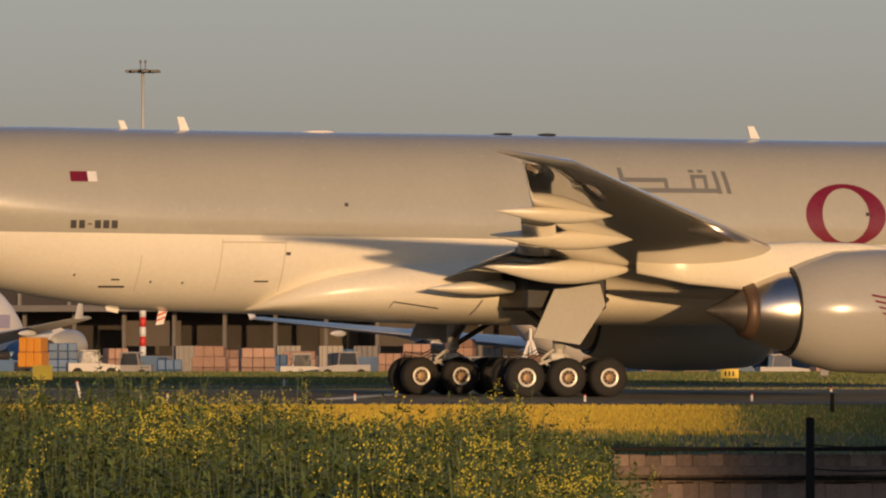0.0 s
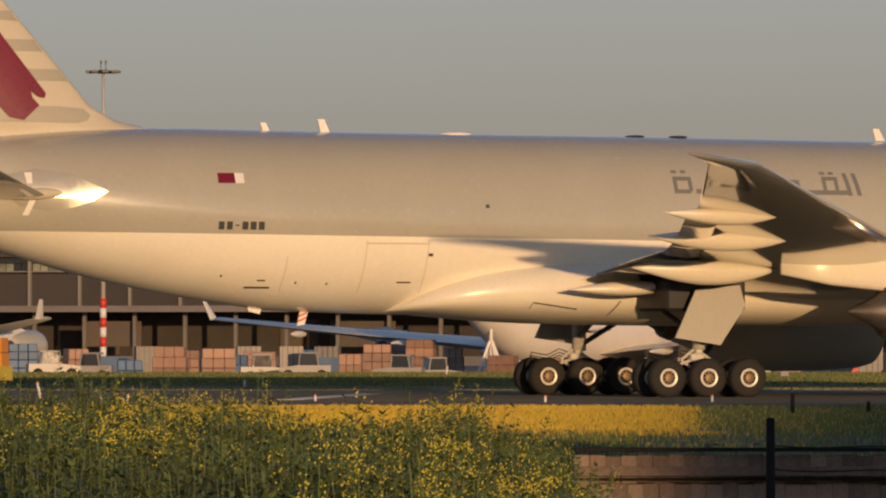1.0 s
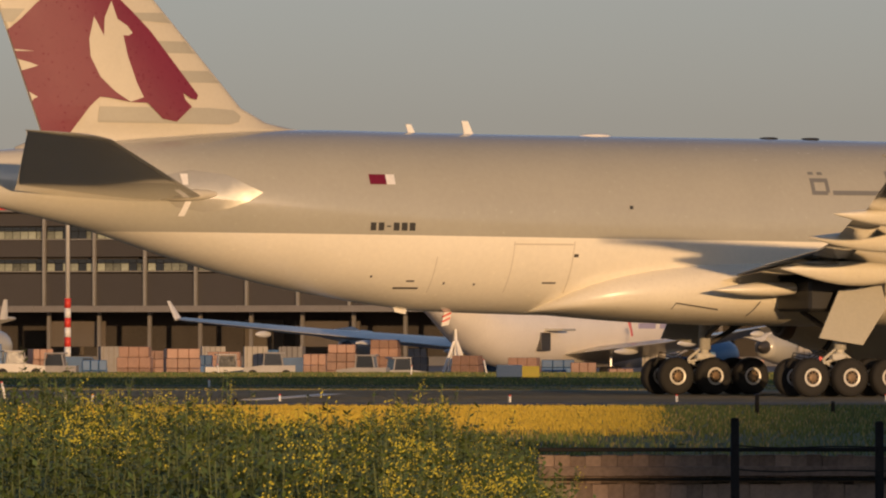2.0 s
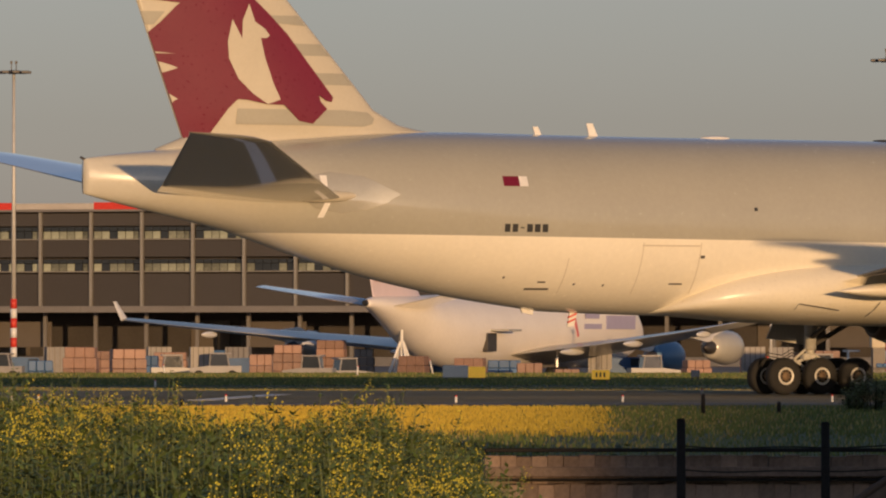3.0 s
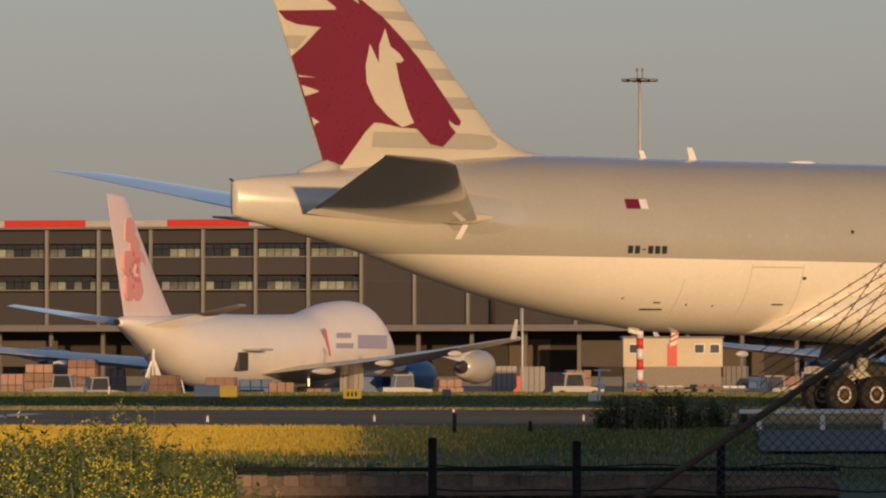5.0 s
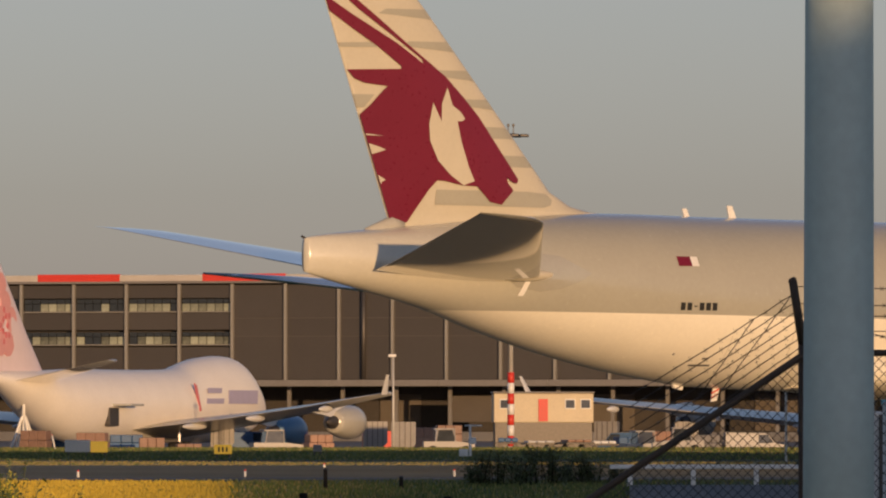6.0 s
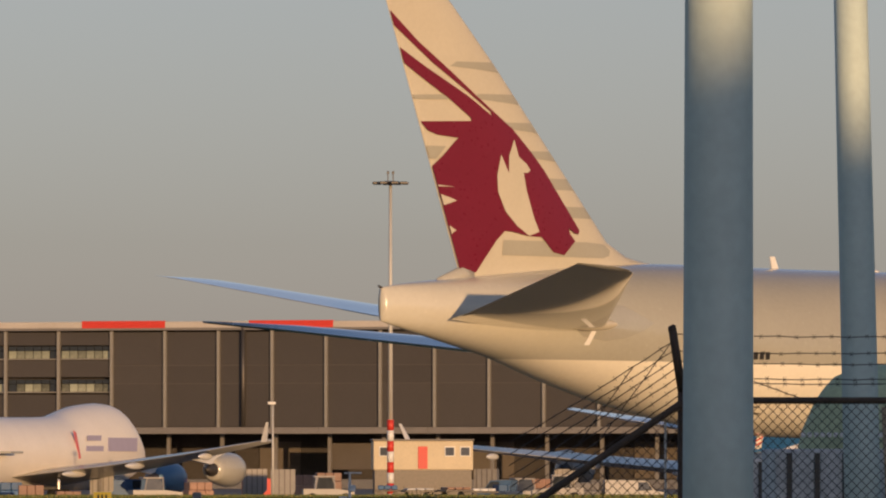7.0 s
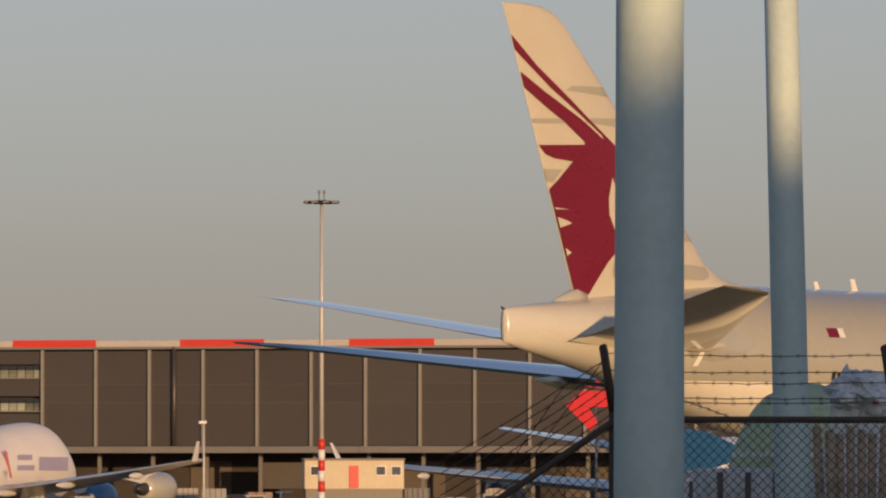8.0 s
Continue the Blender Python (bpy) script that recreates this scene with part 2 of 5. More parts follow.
def smooth_rows(rows, steps=4):
    """Catmull-Rom through rows of numbers."""
    out = []
    for i in range(len(rows) - 1):
        p0, p1, p2, p3 = (np.array(rows[min(max(i + k, 0), len(rows) - 1)], float) for k in (-1, 0, 1, 2))
        for s in range(steps):
            t = s / steps
            out.append(0.5 * (2 * p1 + (p2 - p0) * t + (2 * p0 - 5 * p1 + 4 * p2 - p3) * t * t + (3 * p1 - p0 - 3 * p2 + p3) * t ** 3))
    out.append(np.array(rows[-1], float))
    return out


def oval(x, top, bottom, half, n=48, power=2.0):
    zc, hz = (top + bottom) / 2, (top - bottom) / 2
    ring = []
    for k in range(n):
        c, s = math.cos(k * math.tau / n), math.sin(k * math.tau / n)
        ring.append((x, half * math.copysign(abs(c) ** (2 / power), c), zc + hz * math.copysign(abs(s) ** (2 / power), s)))
    return ring


AIRFOIL = [(0, 0), (0.012, 0.22), (0.05, 0.5), (0.15, 0.82), (0.32, 1.0), (0.5, 0.9), (0.7, 0.58), (0.87, 0.26), (1, 0.03)]
AIRFOIL = [(max(float(u), 0.0), max(float(h), 0.0)) for u, h in smooth_rows(AIRFOIL, 3)]


def foil_height(u):
    for (a, ya), (b, yb) in zip(AIRFOIL, AIRFOIL[1:]):
        if a <= u <= b:
            return ya + (yb - ya) * (u - a) / (b - a)
    return 0.03


def foil_ring(le, te, thick, other, level, upright=False):
    """Section from leading edge x to trailing edge x. Lying: at span `other`, height level; upright: height `other`."""
    top = [(le + (te - le) * u, h * thick / 2) for u, h in AIRFOIL]
    low = [(le + (te - le) * u, -h * thick / 2) for u, h in AIRFOIL[::-1][:-1]]
    return [((x, w, other) if upright else (x, other, level + w)) for x, w in top + low]


def patch(bm, poly, surface, lift, step=0.45):
    """A thin painted area: polygon (x, z) cut into small pieces and laid onto surface(x, z) -> y."""
    tmp = bmesh.new()
    tmp.faces.new([tmp.verts.new((x, 0, z)) for x, z in poly])
    tmp.normal_update()
    bmesh.ops.triangulate(tmp, faces=tmp.faces[:], ngon_method="EAR_CLIP")
    for axis in (0, 2):
        lo, hi = min(v.co[axis] for v in tmp.verts), max(v.co[axis] for v in tmp.verts)
        no = (1, 0, 0) if axis == 0 else (0, 0, 1)
        k = math.ceil(lo / step) * step
        while k < hi:
            bmesh.ops.bisect_plane(tmp, geom=tmp.verts[:] + tmp.edges[:] + tmp.faces[:], dist=1e-5, plane_co=Vector(no) * k, plane_no=no)
            k += step
    idx = {}
    for v in tmp.verts:
        idx[v] = bm.verts.new((v.co.x, surface(v.co.x, v.co.z) - lift, v.co.z))
    for f in tmp.faces:
        bm.faces.new([idx[v] for v in f.verts])
    tmp.free()


def empty(name, m=None, label="", category="", group="", kind=""):
    ob = new(name)
    if m is not None:
        ob.matrix_world = m
    return tagged(ob, label, category, group, kind)


def far(x0, d, y=None):
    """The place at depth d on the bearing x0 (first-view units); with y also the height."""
    a = (x0 - 784) / 13000
    if y is None:
        return Vector((math.tan(a) * d, d, 0))
    return Vector((math.tan(a) * d, d, EYE + (600.2 - y) * d / 13000))


# ---------------------------------------------------------------- ground
def apron_z(y):
    """The cargo apron is set lower than the airfield to fit the camera's view."""
    t = min(max((y - 436) / 110, 0), 1)
    return -1.8 * t * t * (3 - 2 * t)


def ground_height(x, y):
    """Flat airfield; a weed bank in front of the camera that falls off to the right."""
    side = 1 - min(max((x - 0.2 - 0.012 * y) / 1.3, 0), 1)
    rise = min(max((y - 8) / 16, 0), 1) * (1 - min(max((y - 44) / 30, 0), 1))
    z = 0.80 * side * side * (3 - 2 * side) * rise
    if y > 436:
        return apron_z(y)
    if y < 24:
        z = max(z, 0.25 * (1 - max(y, 0) / 24))
    return z


def build_ground():
    xs = [-2500, -900, -400, -200, -100, -50, -25, -12] + [-8 + 0.4 * k for k in range(40)] + [9, 12, 20, 40, 80, 160, 320, 700, 2500]
    ys = [-1500, -300, -80, -20, 0] + [4 + 2.0 * k for k in range(38)] + [90, 120, 160, 179, 222, 280, 306, 430, 436, 450, 465, 480, 500, 520, 546, 700, 1000, 2000, 4900]
    bm = bmesh.new()
    vs = [[bm.verts.new((x, y, ground_height(x, y))) for x in xs] for y in ys]
    for j in range(len(ys) - 1):
        for k in range(len(xs) - 1):
            bm.faces.new((vs[j][k], vs[j][k + 1], vs[j + 1][k + 1], vs[j + 1][k]))
    tagged(part("ground", bm, M_GRASS, smooth=True), "green airfield grass ground reaching the horizon", "ground", kind="structure")
    for name, y0, y1, z, m, label in (("road", 226, 281, 0.01, M_ASPHALT, "grey asphalt taxiway crossing the airfield"),
                                      ("verge", 281, 304, 0.008, M_VERGE, "pale dry grass verge beside the taxiway"),
                                      ("shoulder", 219, 226, 0.012, M_APRON, "pale paved shoulder of the taxiway"),
                                      ("ditch", 304, 312, 0.012, M_SOIL, "dark ditch line behind the taxiway"),
                                      ("pavement", 434, 1450, 0.01, M_APRON, "concrete apron of the cargo area")):
        bm = bmesh.new()
        ys = [y0, (y0 + y1) / 2, y1] if y1 < 900 else [y0, 436, 450, 465, 480, 500, 520, 546, 700, y1]
        g = [[bm.verts.new((x, y, z + apron_z(y))) for x in (-700, 0, 700)] for y in ys]
        for j in range(len(ys) - 1):
            for k in range(2):
                bm.faces.new((g[j][k], g[j][k + 1], g[j + 1][k + 1], g[j + 1][k]))
        tagged(part(name, bm, m), label, name, kind="structure")
    bm = bmesh.new()
    box(bm, (-61, 178.5, 0.03), (135, 56, 0.06))
    tagged(part("dry_grass_strip", bm, M_STRAW), "sunlit yellow strip of flowering dry grass", "grass", kind="stuff")
    bm = bmesh.new()
    a, b = far(560, 236), far(700, 262)
    prism(bm, [(a.x, a.y), (a.x + 0.9, a.y), (b.x + 0.9, b.y), (b.x, b.y)], 0.008, "XY", 0.018)
    tagged(part("taxiway_marking", bm, M_MARK), "faded white line on the taxiway", "marking", kind="structure")


build_ground()


# ---------------------------------------------------------------- the taxiing freighter
BODY = smooth_rows([(31.7, 4.9, 4.2, 0.25), (31.0, 5.9, 3.5, 1.1), (29.5, 7.1, 3.0, 2.0), (27, 8.3, 2.75, 2.65), (24, 8.75, 2.7, 3.0), (20, 8.82, 2.7, 3.1),
                    (10, 8.84, 2.7, 3.1), (0, 8.91, 2.7, 3.1), (-8, 8.93, 2.75, 3.1), (-13, 8.96, 2.88, 3.1), (-14.4, 8.98, 3.02, 3.08), (-17, 9.0, 3.4, 3.0),
                    (-19.8, 8.93, 3.97, 2.75), (-22.6, 8.72, 4.73, 2.3), (-25.2, 8.48, 5.54, 1.7), (-27.7, 8.25, 6.12, 1.05), (-29.4, 8.08, 6.5, 0.5), (-30.4, 7.93, 6.76, 0.13)])


def body_side(x, z):
    """Lateral place of the right-hand skin of the fuselage."""
    for a, b in zip(BODY, BODY[1:]):
        if b[0] <= x <= a[0]:
            t = (a[0] - x) / (a[0] - b[0])
            r = a + (b - a) * t
            zc, hz = (r[1] + r[2]) / 2, (r[1] - r[2]) / 2
            return -r[3] * math.sqrt(max(1 - ((z - zc) / hz) ** 2, 0))
    return -3.1


def plate_side(x, z):
    """The polished plate at the tailplane root, almost flat, tilted so the sun glints at the camera."""
    skin = body_side(x, z)
    part_flat = 0.7 * min(max((x + 23.4) / 1.2, 0.0), 1.0) * max(1 - ((z - 6.75) / 1.0) ** 2, 0.0)
    return min(skin, (1 - part_flat) * skin + part_flat * (-2.52 - 0.217 * (x + 21.2) + 0.03 * (z - 6.8)))


FIN_LE = [(8.3, -16.4), (8.95, -17.1), (9.02, -17.9), (9.2, -18.8), (9.7, -19.75), (11.65, -21.45), (13.5, -23.08), (15.9, -25.22), (17.9, -27.15), (18.4, -27.75), (18.62, -28.5), (18.68, -29.2)]


def fin_le(z):
    for (a, xa), (b, xb) in zip(FIN_LE, FIN_LE[1:]):
        if a <= z <= b:
            return xa + (xb - xa) * (z - a) / (b - a)
    return FIN_LE[0][1] if z < 8.3 else FIN_LE[-1][1]


def fin_te(z):
    return -26.78 - (z - 8.5) * 0.362


def fin_thick(z):
    return 0.85 - 0.058 * (z - 8.3) if z < 18.3 else 0.27 - (z - 18.3) * 0.5


def fin_side(x, z):
    le, te = fin_le(z), fin_te(z)
    # the root stays as thick as at the real chord, without the long dorsal fillet
    return -foil_height(min(max((le - x) / (le - te), 0.0), 1.0)) * fin_thick(z) / 2


def wing_rows(side):
    rows = []
    for w, te, thick in ((0.5, -2.6, 1.8), (3.0, -2.8, 1.7), (6.0, -2.8, 1.45), (9.6, -2.8, 1.1), (14.0, -3.9, 0.85), (20.0, -6.1, 0.6), (26.0, -8.4, 0.42),
                         (29.8, -9.85, 0.3), (31.2, -10.75, 0.2), (32.3, -11.6, 0.08)):
        le = 6.1 - 0.705 * (w - 9.6)
        if w > 29.8:
            le = -8.15 - 1.35 * (w - 29.8)
        z = wing_z(w)
        if w < 6:
            z = 4.52 - 0.13 * (6 - w)
        rows.append(foil_ring(le, te, thick, side * w, z))
    return rows


def wing_z(w):
    return 4.80 + 0.112 * (w - 8.5)


def canoe(bm, y, x0, x1, zc, half_w, half_h, droop=0.0, taper=0.6, crown=1.0):
    """A boat-shaped fairing along X."""
    rings = []
    for k in range(13):
        u = k / 12
        r = max((math.sin(math.pi * u ** 0.9)) ** taper, 0.03)
        rings.append([(x0 + (x1 - x0) * u, y + half_w * r * math.cos(a), zc + droop * (0.5 - u) + half_h * r * math.sin(a) * (crown if math.sin(a) > 0 else 1.0)) for a in [j * math.tau / 14 for j in range(14)]])
    loft(bm, rings)


def make_wheel(parent, at):
    """Tyre with a grooved tread, a pale rim ring and a brown brake hub."""
    bm = bmesh.new()
    turned(bm, [(-0.23, 0.30), (-0.25, 0.40), (-0.25, 0.52), (-0.21, 0.61), (-0.14, 0.655), (-0.10, 0.66), (-0.09, 0.645), (-0.07, 0.645), (-0.06, 0.662), (0.06, 0.662),
                (0.07, 0.645), (0.09, 0.645), (0.10, 0.66), (0.14, 0.655), (0.21, 0.61), (0.25, 0.52), (0.25, 0.40), (0.23, 0.30)], 36, "Y")
    wheel = part("wheel", bm, M_TYRE, parent, "black rubber aircraft tyre", smooth=True)
    for side in (-1, 1):
        bm = bmesh.new()
        turned(bm, [(side * 0.20, 0.315), (side * 0.243, 0.31), (side * 0.246, 0.29), (side * 0.235, 0.235), (side * 0.20, 0.225)], 32, "Y")
        part("rim", bm, M_RIM, wheel, "pale painted wheel rim", smooth=False)
        bm = bmesh.new()
        turned(bm, [(side * 0.19, 0.228), (side * 0.215, 0.22), (side * 0.225, 0.15), (side * 0.25, 0.13), (side * 0.255, 0.06), (side * 0.265, 0.05), (side * 0.266, 0.01)], 24, "Y")
        for k in range(9):
            a = k * math.tau / 9
            box(bm, (0.185 * math.cos(a), side * 0.222, 0.185 * math.sin(a)), (0.05, 0.03, 0.05))
        part("hub", bm, M_BRAKE, wheel, "brown brake hub")
    wheel.matrix_basis = pose(*at)
    return wheel


def build_freighter():
    jet = empty("cargo_aircraft", None, "large grey and cream twin-engine cargo aircraft taxiing on asphalt", "airplane")
    bm = bmesh.new()
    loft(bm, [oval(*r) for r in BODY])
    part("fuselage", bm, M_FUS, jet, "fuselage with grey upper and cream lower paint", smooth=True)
    # wing-to-body fairing
    bm = bmesh.new()
    rows = smooth_rows([(14.5, 3.6, 3.2, 1.4), (12.5, 4.4, 2.7, 2.7), (9, 4.9, 2.46, 3.2), (3, 5.05, 2.42, 3.32), (-2, 5.0, 2.44, 3.3), (-5, 4.75, 2.52, 3.22), (-7.3, 4.2, 2.68, 2.95), (-8.8, 3.5, 2.8, 2.2), (-9.6, 3.0, 2.82, 0.8)], 3)
    loft(bm, [oval(r[0], r[1], r[2], r[3], 40, 2.6) for r in rows])
    part("belly_fairing", bm, M_WHITE, jet, "cream belly fairing", smooth=True)

    def belly_side(x, z):
        r = min(rows, key=lambda q: abs(q[0] - x))
        zc, hz = (r[1] + r[2]) / 2, (r[1] - r[2]) / 2
        return -r[3] * max(1 - abs((z - zc) / hz) ** 2.6, 0) ** (1 / 2.6)
    for poly in ([(-5.15, 2.98), (-5.05, 3.2), (-5.02, 3.2), (-5.12, 2.98)], [(-5.05, 3.2), (-3.4, 2.98), (-3.4, 2.94), (-5.05, 3.16)], [(-2.2, 2.75), (-1.95, 3.25), (-1.9, 3.25), (-2.15, 2.75)]):
        bm = bmesh.new()
        patch(bm, poly, belly_side, 0.02, 0.3)
        part("panel_line", bm, M_DARKMETAL, jet)
    # wings, with flaps, fairings and tip
    for side in (-1, 1):
        bm = bmesh.new()
        loft(bm, wing_rows(side))
        part("wing", bm, M_SKIN, jet, "swept grey wing with raked tip", smooth=True)
        for w, x0, x1, dz, hw, hh in ((20.0, -3.2, -7.3, -0.52, 0.30, 0.34), (14.8, -0.6, -5.7, -0.60, 0.36, 0.42), (8.6, 1.5, -3.7, -0.86, 0.42, 0.50)):
            bm = bmesh.new()
            canoe(bm, side * w, x0, x1, wing_z(w) + dz + 0.34, hw, hh * 1.1, -0.06, 0.95, 0.55)
            part("flap_fairing", bm, M_WHITE, jet, "cream boat-shaped flap fairing", smooth=True)
        bm = bmesh.new()
        canoe(bm, side * 4.6, -0.4, -4.4, 3.66, 0.45, 0.26, 0.1, 0.95)
        part("flap_fairing", bm, M_WHITE, jet, "cream boat-shaped flap fairing", smooth=True)
        # inboard and outboard flaps, slightly drooped below the trailing edge
        for w0, w1, a0, a1, b0, b1, z0, z1 in ((3.2, 8.9, -1.7, -1.7, -3.4, -3.3, 3.95, 4.5), (10.2, 14.6, -1.9, -3.3, -3.3, -4.5, 4.75, 5.25), (15.0, 19.8, -3.5, -5.2, -4.7, -6.4, 5.3, 5.85)):
            bm = bmesh.new()
            loft(bm, [foil_ring(a0, b0, 0.22, side * w0, z0), foil_ring(a1, b1, 0.18, side * w1, z1)])
            part("flap", bm, M_SKIN, jet, smooth=True)
        # engine
        bm = bmesh.new()
        ce = (9.7 * side, 2.89)
        turned(bm, [(6.65, 1.42), (6.62, 1.46), (6.66, 1.50), (7.2, 1.72), (8.2, 2.0), (9.5, 2.07), (11.2, 2.05), (12.6, 1.95), (13.1, 1.82), (13.15, 1.72), (12.9, 1.62), (11.5, 1.58)], 48)
        bmesh.ops.translate(bm, vec=(-0.14, ce[0], ce[1]), verts=bm.verts)
        eng = part("engine_cowl", bm, M_COWL, jet, "large grey engine cowl", smooth=True)
        # black ring: the shade in the cowl's rear gap, painted as a part
        bm = bmesh.new()
        turned(bm, [(6.70, 1.38), (6.60, 1.39), (6.585, 1.45), (6.61, 1.485), (6.70, 1.50)], 48)
        bmesh.ops.translate(bm, vec=(-0.14, ce[0], ce[1]), verts=bm.verts)
        part("cowl_lip", bm, M_BLACK, eng, "black ring painting the shaded gap at the cowl rear", smooth=True)
        bm = bmesh.new()
        turned(bm, [(7.6, 1.38), (6.62, 1.36), (6.2, 1.28), (5.5, 1.02), (5.05, 0.80), (5.0, 0.76), (5.3, 0.72)], 40)
        bmesh.ops.translate(bm, vec=(-0.14, ce[0], ce[1]), verts=bm.verts)
        part("nozzle", bm, M_METAL, eng, "bare metal engine nozzle", smooth=True)
        bm = bmesh.new()
        turned(bm, [(5.35, 0.93), (5.34, 0.97), (5.0, 0.84), (4.98, 0.78)], 40)
        bmesh.ops.translate(bm, vec=(-0.14, ce[0], ce[1]), verts=bm.verts)
        part("nozzle_ring", bm, M_HEAT, eng, "heat-browned nozzle ring", smooth=True)
        bm = bmesh.new()
        turned(bm, [(5.6, 0.74), (5.0, 0.70), (4.4, 0.36), (3.8, 0.08), (3.7, 0.01)], 32)
        bmesh.ops.translate(bm, vec=(-0.14, ce[0], ce[1]), verts=bm.verts)
        part("exhaust_cone", bm, M_DARKMETAL, eng, "dark exhaust cone", smooth=True)
        bm = bmesh.new()
        loft(bm, [oval(x, t, b, h, 16, 3.0) for x, t, b, h in ((10.8, 5.0, 4.7, 0.05), (9.0, 5.15, 4.3, 0.26), (7.0, 5.2, 3.9, 0.34), (5.0, 5.1, 3.55, 0.34), (3.0, 4.9, 3.75, 0.26), (1.2, 4.75, 4.1, 0.08))])
        bmesh.ops.translate(bm, vec=(0, ce[0], 0), verts=bm.verts)
        part("pylon", bm, M_WHITE, jet, "cream engine pylon", smooth=True)
        # thin red strokes of the cowl mark, on the outer face
        if side < 0:
            for k in range(5):
                bm = bmesh.new()
                z = 3.45 - 0.2 * k
                patch(bm, [(8.7 + 0.12 * k, z), (10.6, z - 0.32), (10.6, z - 0.42), (8.75 + 0.12 * k, z - 0.07)], lambda x, zz: -9.7 - math.sqrt(max(2.05 ** 2 - (zz - 2.89) ** 2, 0)), 0.03, 0.25)
                part("cowl_mark", bm, M_RED, eng)
        # tailplane
        bm = bmesh.new()
        stations = [(1.2, -21.0, -28.2, 0.44, 6.85), (2.4, -22.0, -28.55, 0.40, 7.0)]
        stations += [(2.4 + 8.0 * k / 6, -22.0 - 6.2 * k / 6, -28.55 - 2.55 * k / 6, 0.40 - 0.22 * k / 6, 7.0 + 1.28 * k / 6) for k in range(1, 7)]
        stations += [(10.9, -28.9, -31.3, 0.13, 8.34), (11.15, -29.7, -31.45, 0.04, 8.37)]
        loft(bm, [foil_ring(le, te, thick, side * w, z) for w, le, te, thick, z in stations])
        # trimmed leading edge down
        bmesh.ops.rotate(bm, cent=(-28.5, 0, 7.6), matrix=Matrix.Rotation(radians(3.1), 3, "Y"), verts=bm.verts)
        part("tailplane", bm, M_SKIN, jet, "swept grey horizontal tailplane", smooth=True)
        bm = bmesh.new()
        canoe(bm, side * 2.42, -21.2, -24.2, 6.70, 0.16, 0.2, 0.1, 0.8)
        part("tailplane_seal", bm, M_FIN, jet, "pale tailplane root fairing", smooth=True)
        # landing gear: strut, truck beam, braces, doors, hoses
        y = side * 5.49
        bm = bmesh.new()
        rod(bm, (0, y, 0.72), (0, y, 1.75), 0.15, 0.15, 14)
        rod(bm, (0, y, 1.6), (0.0, y * 0.98, 4.0), 0.22, 0.24, 14)
        part("gear_strut", bm, M_GEAR, jet, "pale painted gear strut", smooth=True)
        bm = bmesh.new()
        rod(bm, (-1.6, y, 0.66), (1.6, y, 0.66), 0.14, 0.14, 10)
        for k in (-1.46, 0, 1.46):
            rod(bm, (k, y - 0.62, 0.66), (k, y + 0.62, 0.66), 0.10, 0.10, 10)
        rod(bm, (-0.15, y, 1.3), (-1.0, y, 1.0), 0.06, 0.05, 8)
        rod(bm, (0.15, y, 1.45), (0.9, y, 0.95), 0.06, 0.05, 8)
        rod(bm, (-0.2, y, 1.6), (-0.65, y, 1.25), 0.05, 0.05, 8)
        rod(bm, (-0.65, y, 1.25), (-0.2, y, 0.95), 0.05, 0.05, 8)
        box(bm, (-0.1, y, 1.35), (0.5, 0.34, 0.26), 0.04)
        part("truck_beam", bm, M_GEAR, jet, "pale truck beam with axles and linkages", smooth=False)
        bm = bmesh.new()
        rod(bm, (0, y, 1.7), (2.2, y * 0.75, 3.3), 0.09, 0.09, 8)
        rod(bm, (0, y, 2.0), (-0.2, side * 2.6, 3.0), 0.09, 0.09, 8)
        part("gear_brace", bm, M_DARKMETAL, jet)
        bm = bmesh.new()
        for k, lift in ((0, 0.0), (1, 0.12), (2, -0.1)):
            pts = [Vector((-0.25, y, 1.35 + lift)), Vector((-0.7, y + 0.1, 1.5 + lift)), Vector((-1.2, y - 0.1, 1.28 + lift)), Vector((-1.75, y, 1.38 + lift)), Vector((-1.95, y, 1.0))]
            for p, q in zip(pts, pts[1:]):
                rod(bm, p, q, 0.018, 0.018, 5)
        part("brake_hose", bm, M_TYRE, jet, "black brake hoses")
        bm = bmesh.new()
        prism(bm, [(-0.52, 3.62), (1.08, 3.78), (1.28, 3.08), (0.38, 1.76), (-1.26, 2.0)], 0.07, "XZ", side * 6.45)
        part("gear_door", bm, M_GREY, jet, "grey main gear door hanging open")
        # solid black box puts the shade inside the wheel bay into colour
        bm = bmesh.new()
        box(bm, (0.1, side * 4.6, 3.45), (2.9, 2.6, 1.1), 0.1)
        part("gear_bay", bm, M_BLACK, jet, "black box standing for the shaded wheel bay")
        for k in (-1.46, 0, 1.46):
            for e in (-0.7, 0.7):
                WHEELS.append((make_wheel(jet, (k, y + e, 0.662)), (k, y + e, 0.662)))
    # fin, with emblem and stripes
    zs = [8.0, 8.3, 8.7, 8.95, 9.02, 9.1, 9.2, 9.4, 9.7, 10.6, 11.65, 12.6, 13.5, 14.7, 15.9, 17, 17.9, 18.3, 18.5, 18.62, 18.68]
    bm = bmesh.new()
    loft(bm, [foil_ring(fin_le(z), fin_te(z), fin_thick(z), z, 0, True) for z in zs])
    fin = part("fin", bm, M_FIN, jet, "tall cream tail fin", smooth=True)
    for name, m, lift, polys in (
        ("fin_stripe", M_STRIPE, 0.012, STRIPES), ("emblem", M_RED, 0.05, EMBLEM), ("emblem_cutout", M_FIN, 0.112, CUTOUTS)):
        for k, poly in enumerate(polys):
            bm = bmesh.new()
            patch(bm, [(max(x, fin_te(z) + 0.01), z) for x, z in poly], fin_side, lift + (0.004 if m is M_STRIPE else 0.012) * k, 0.22)
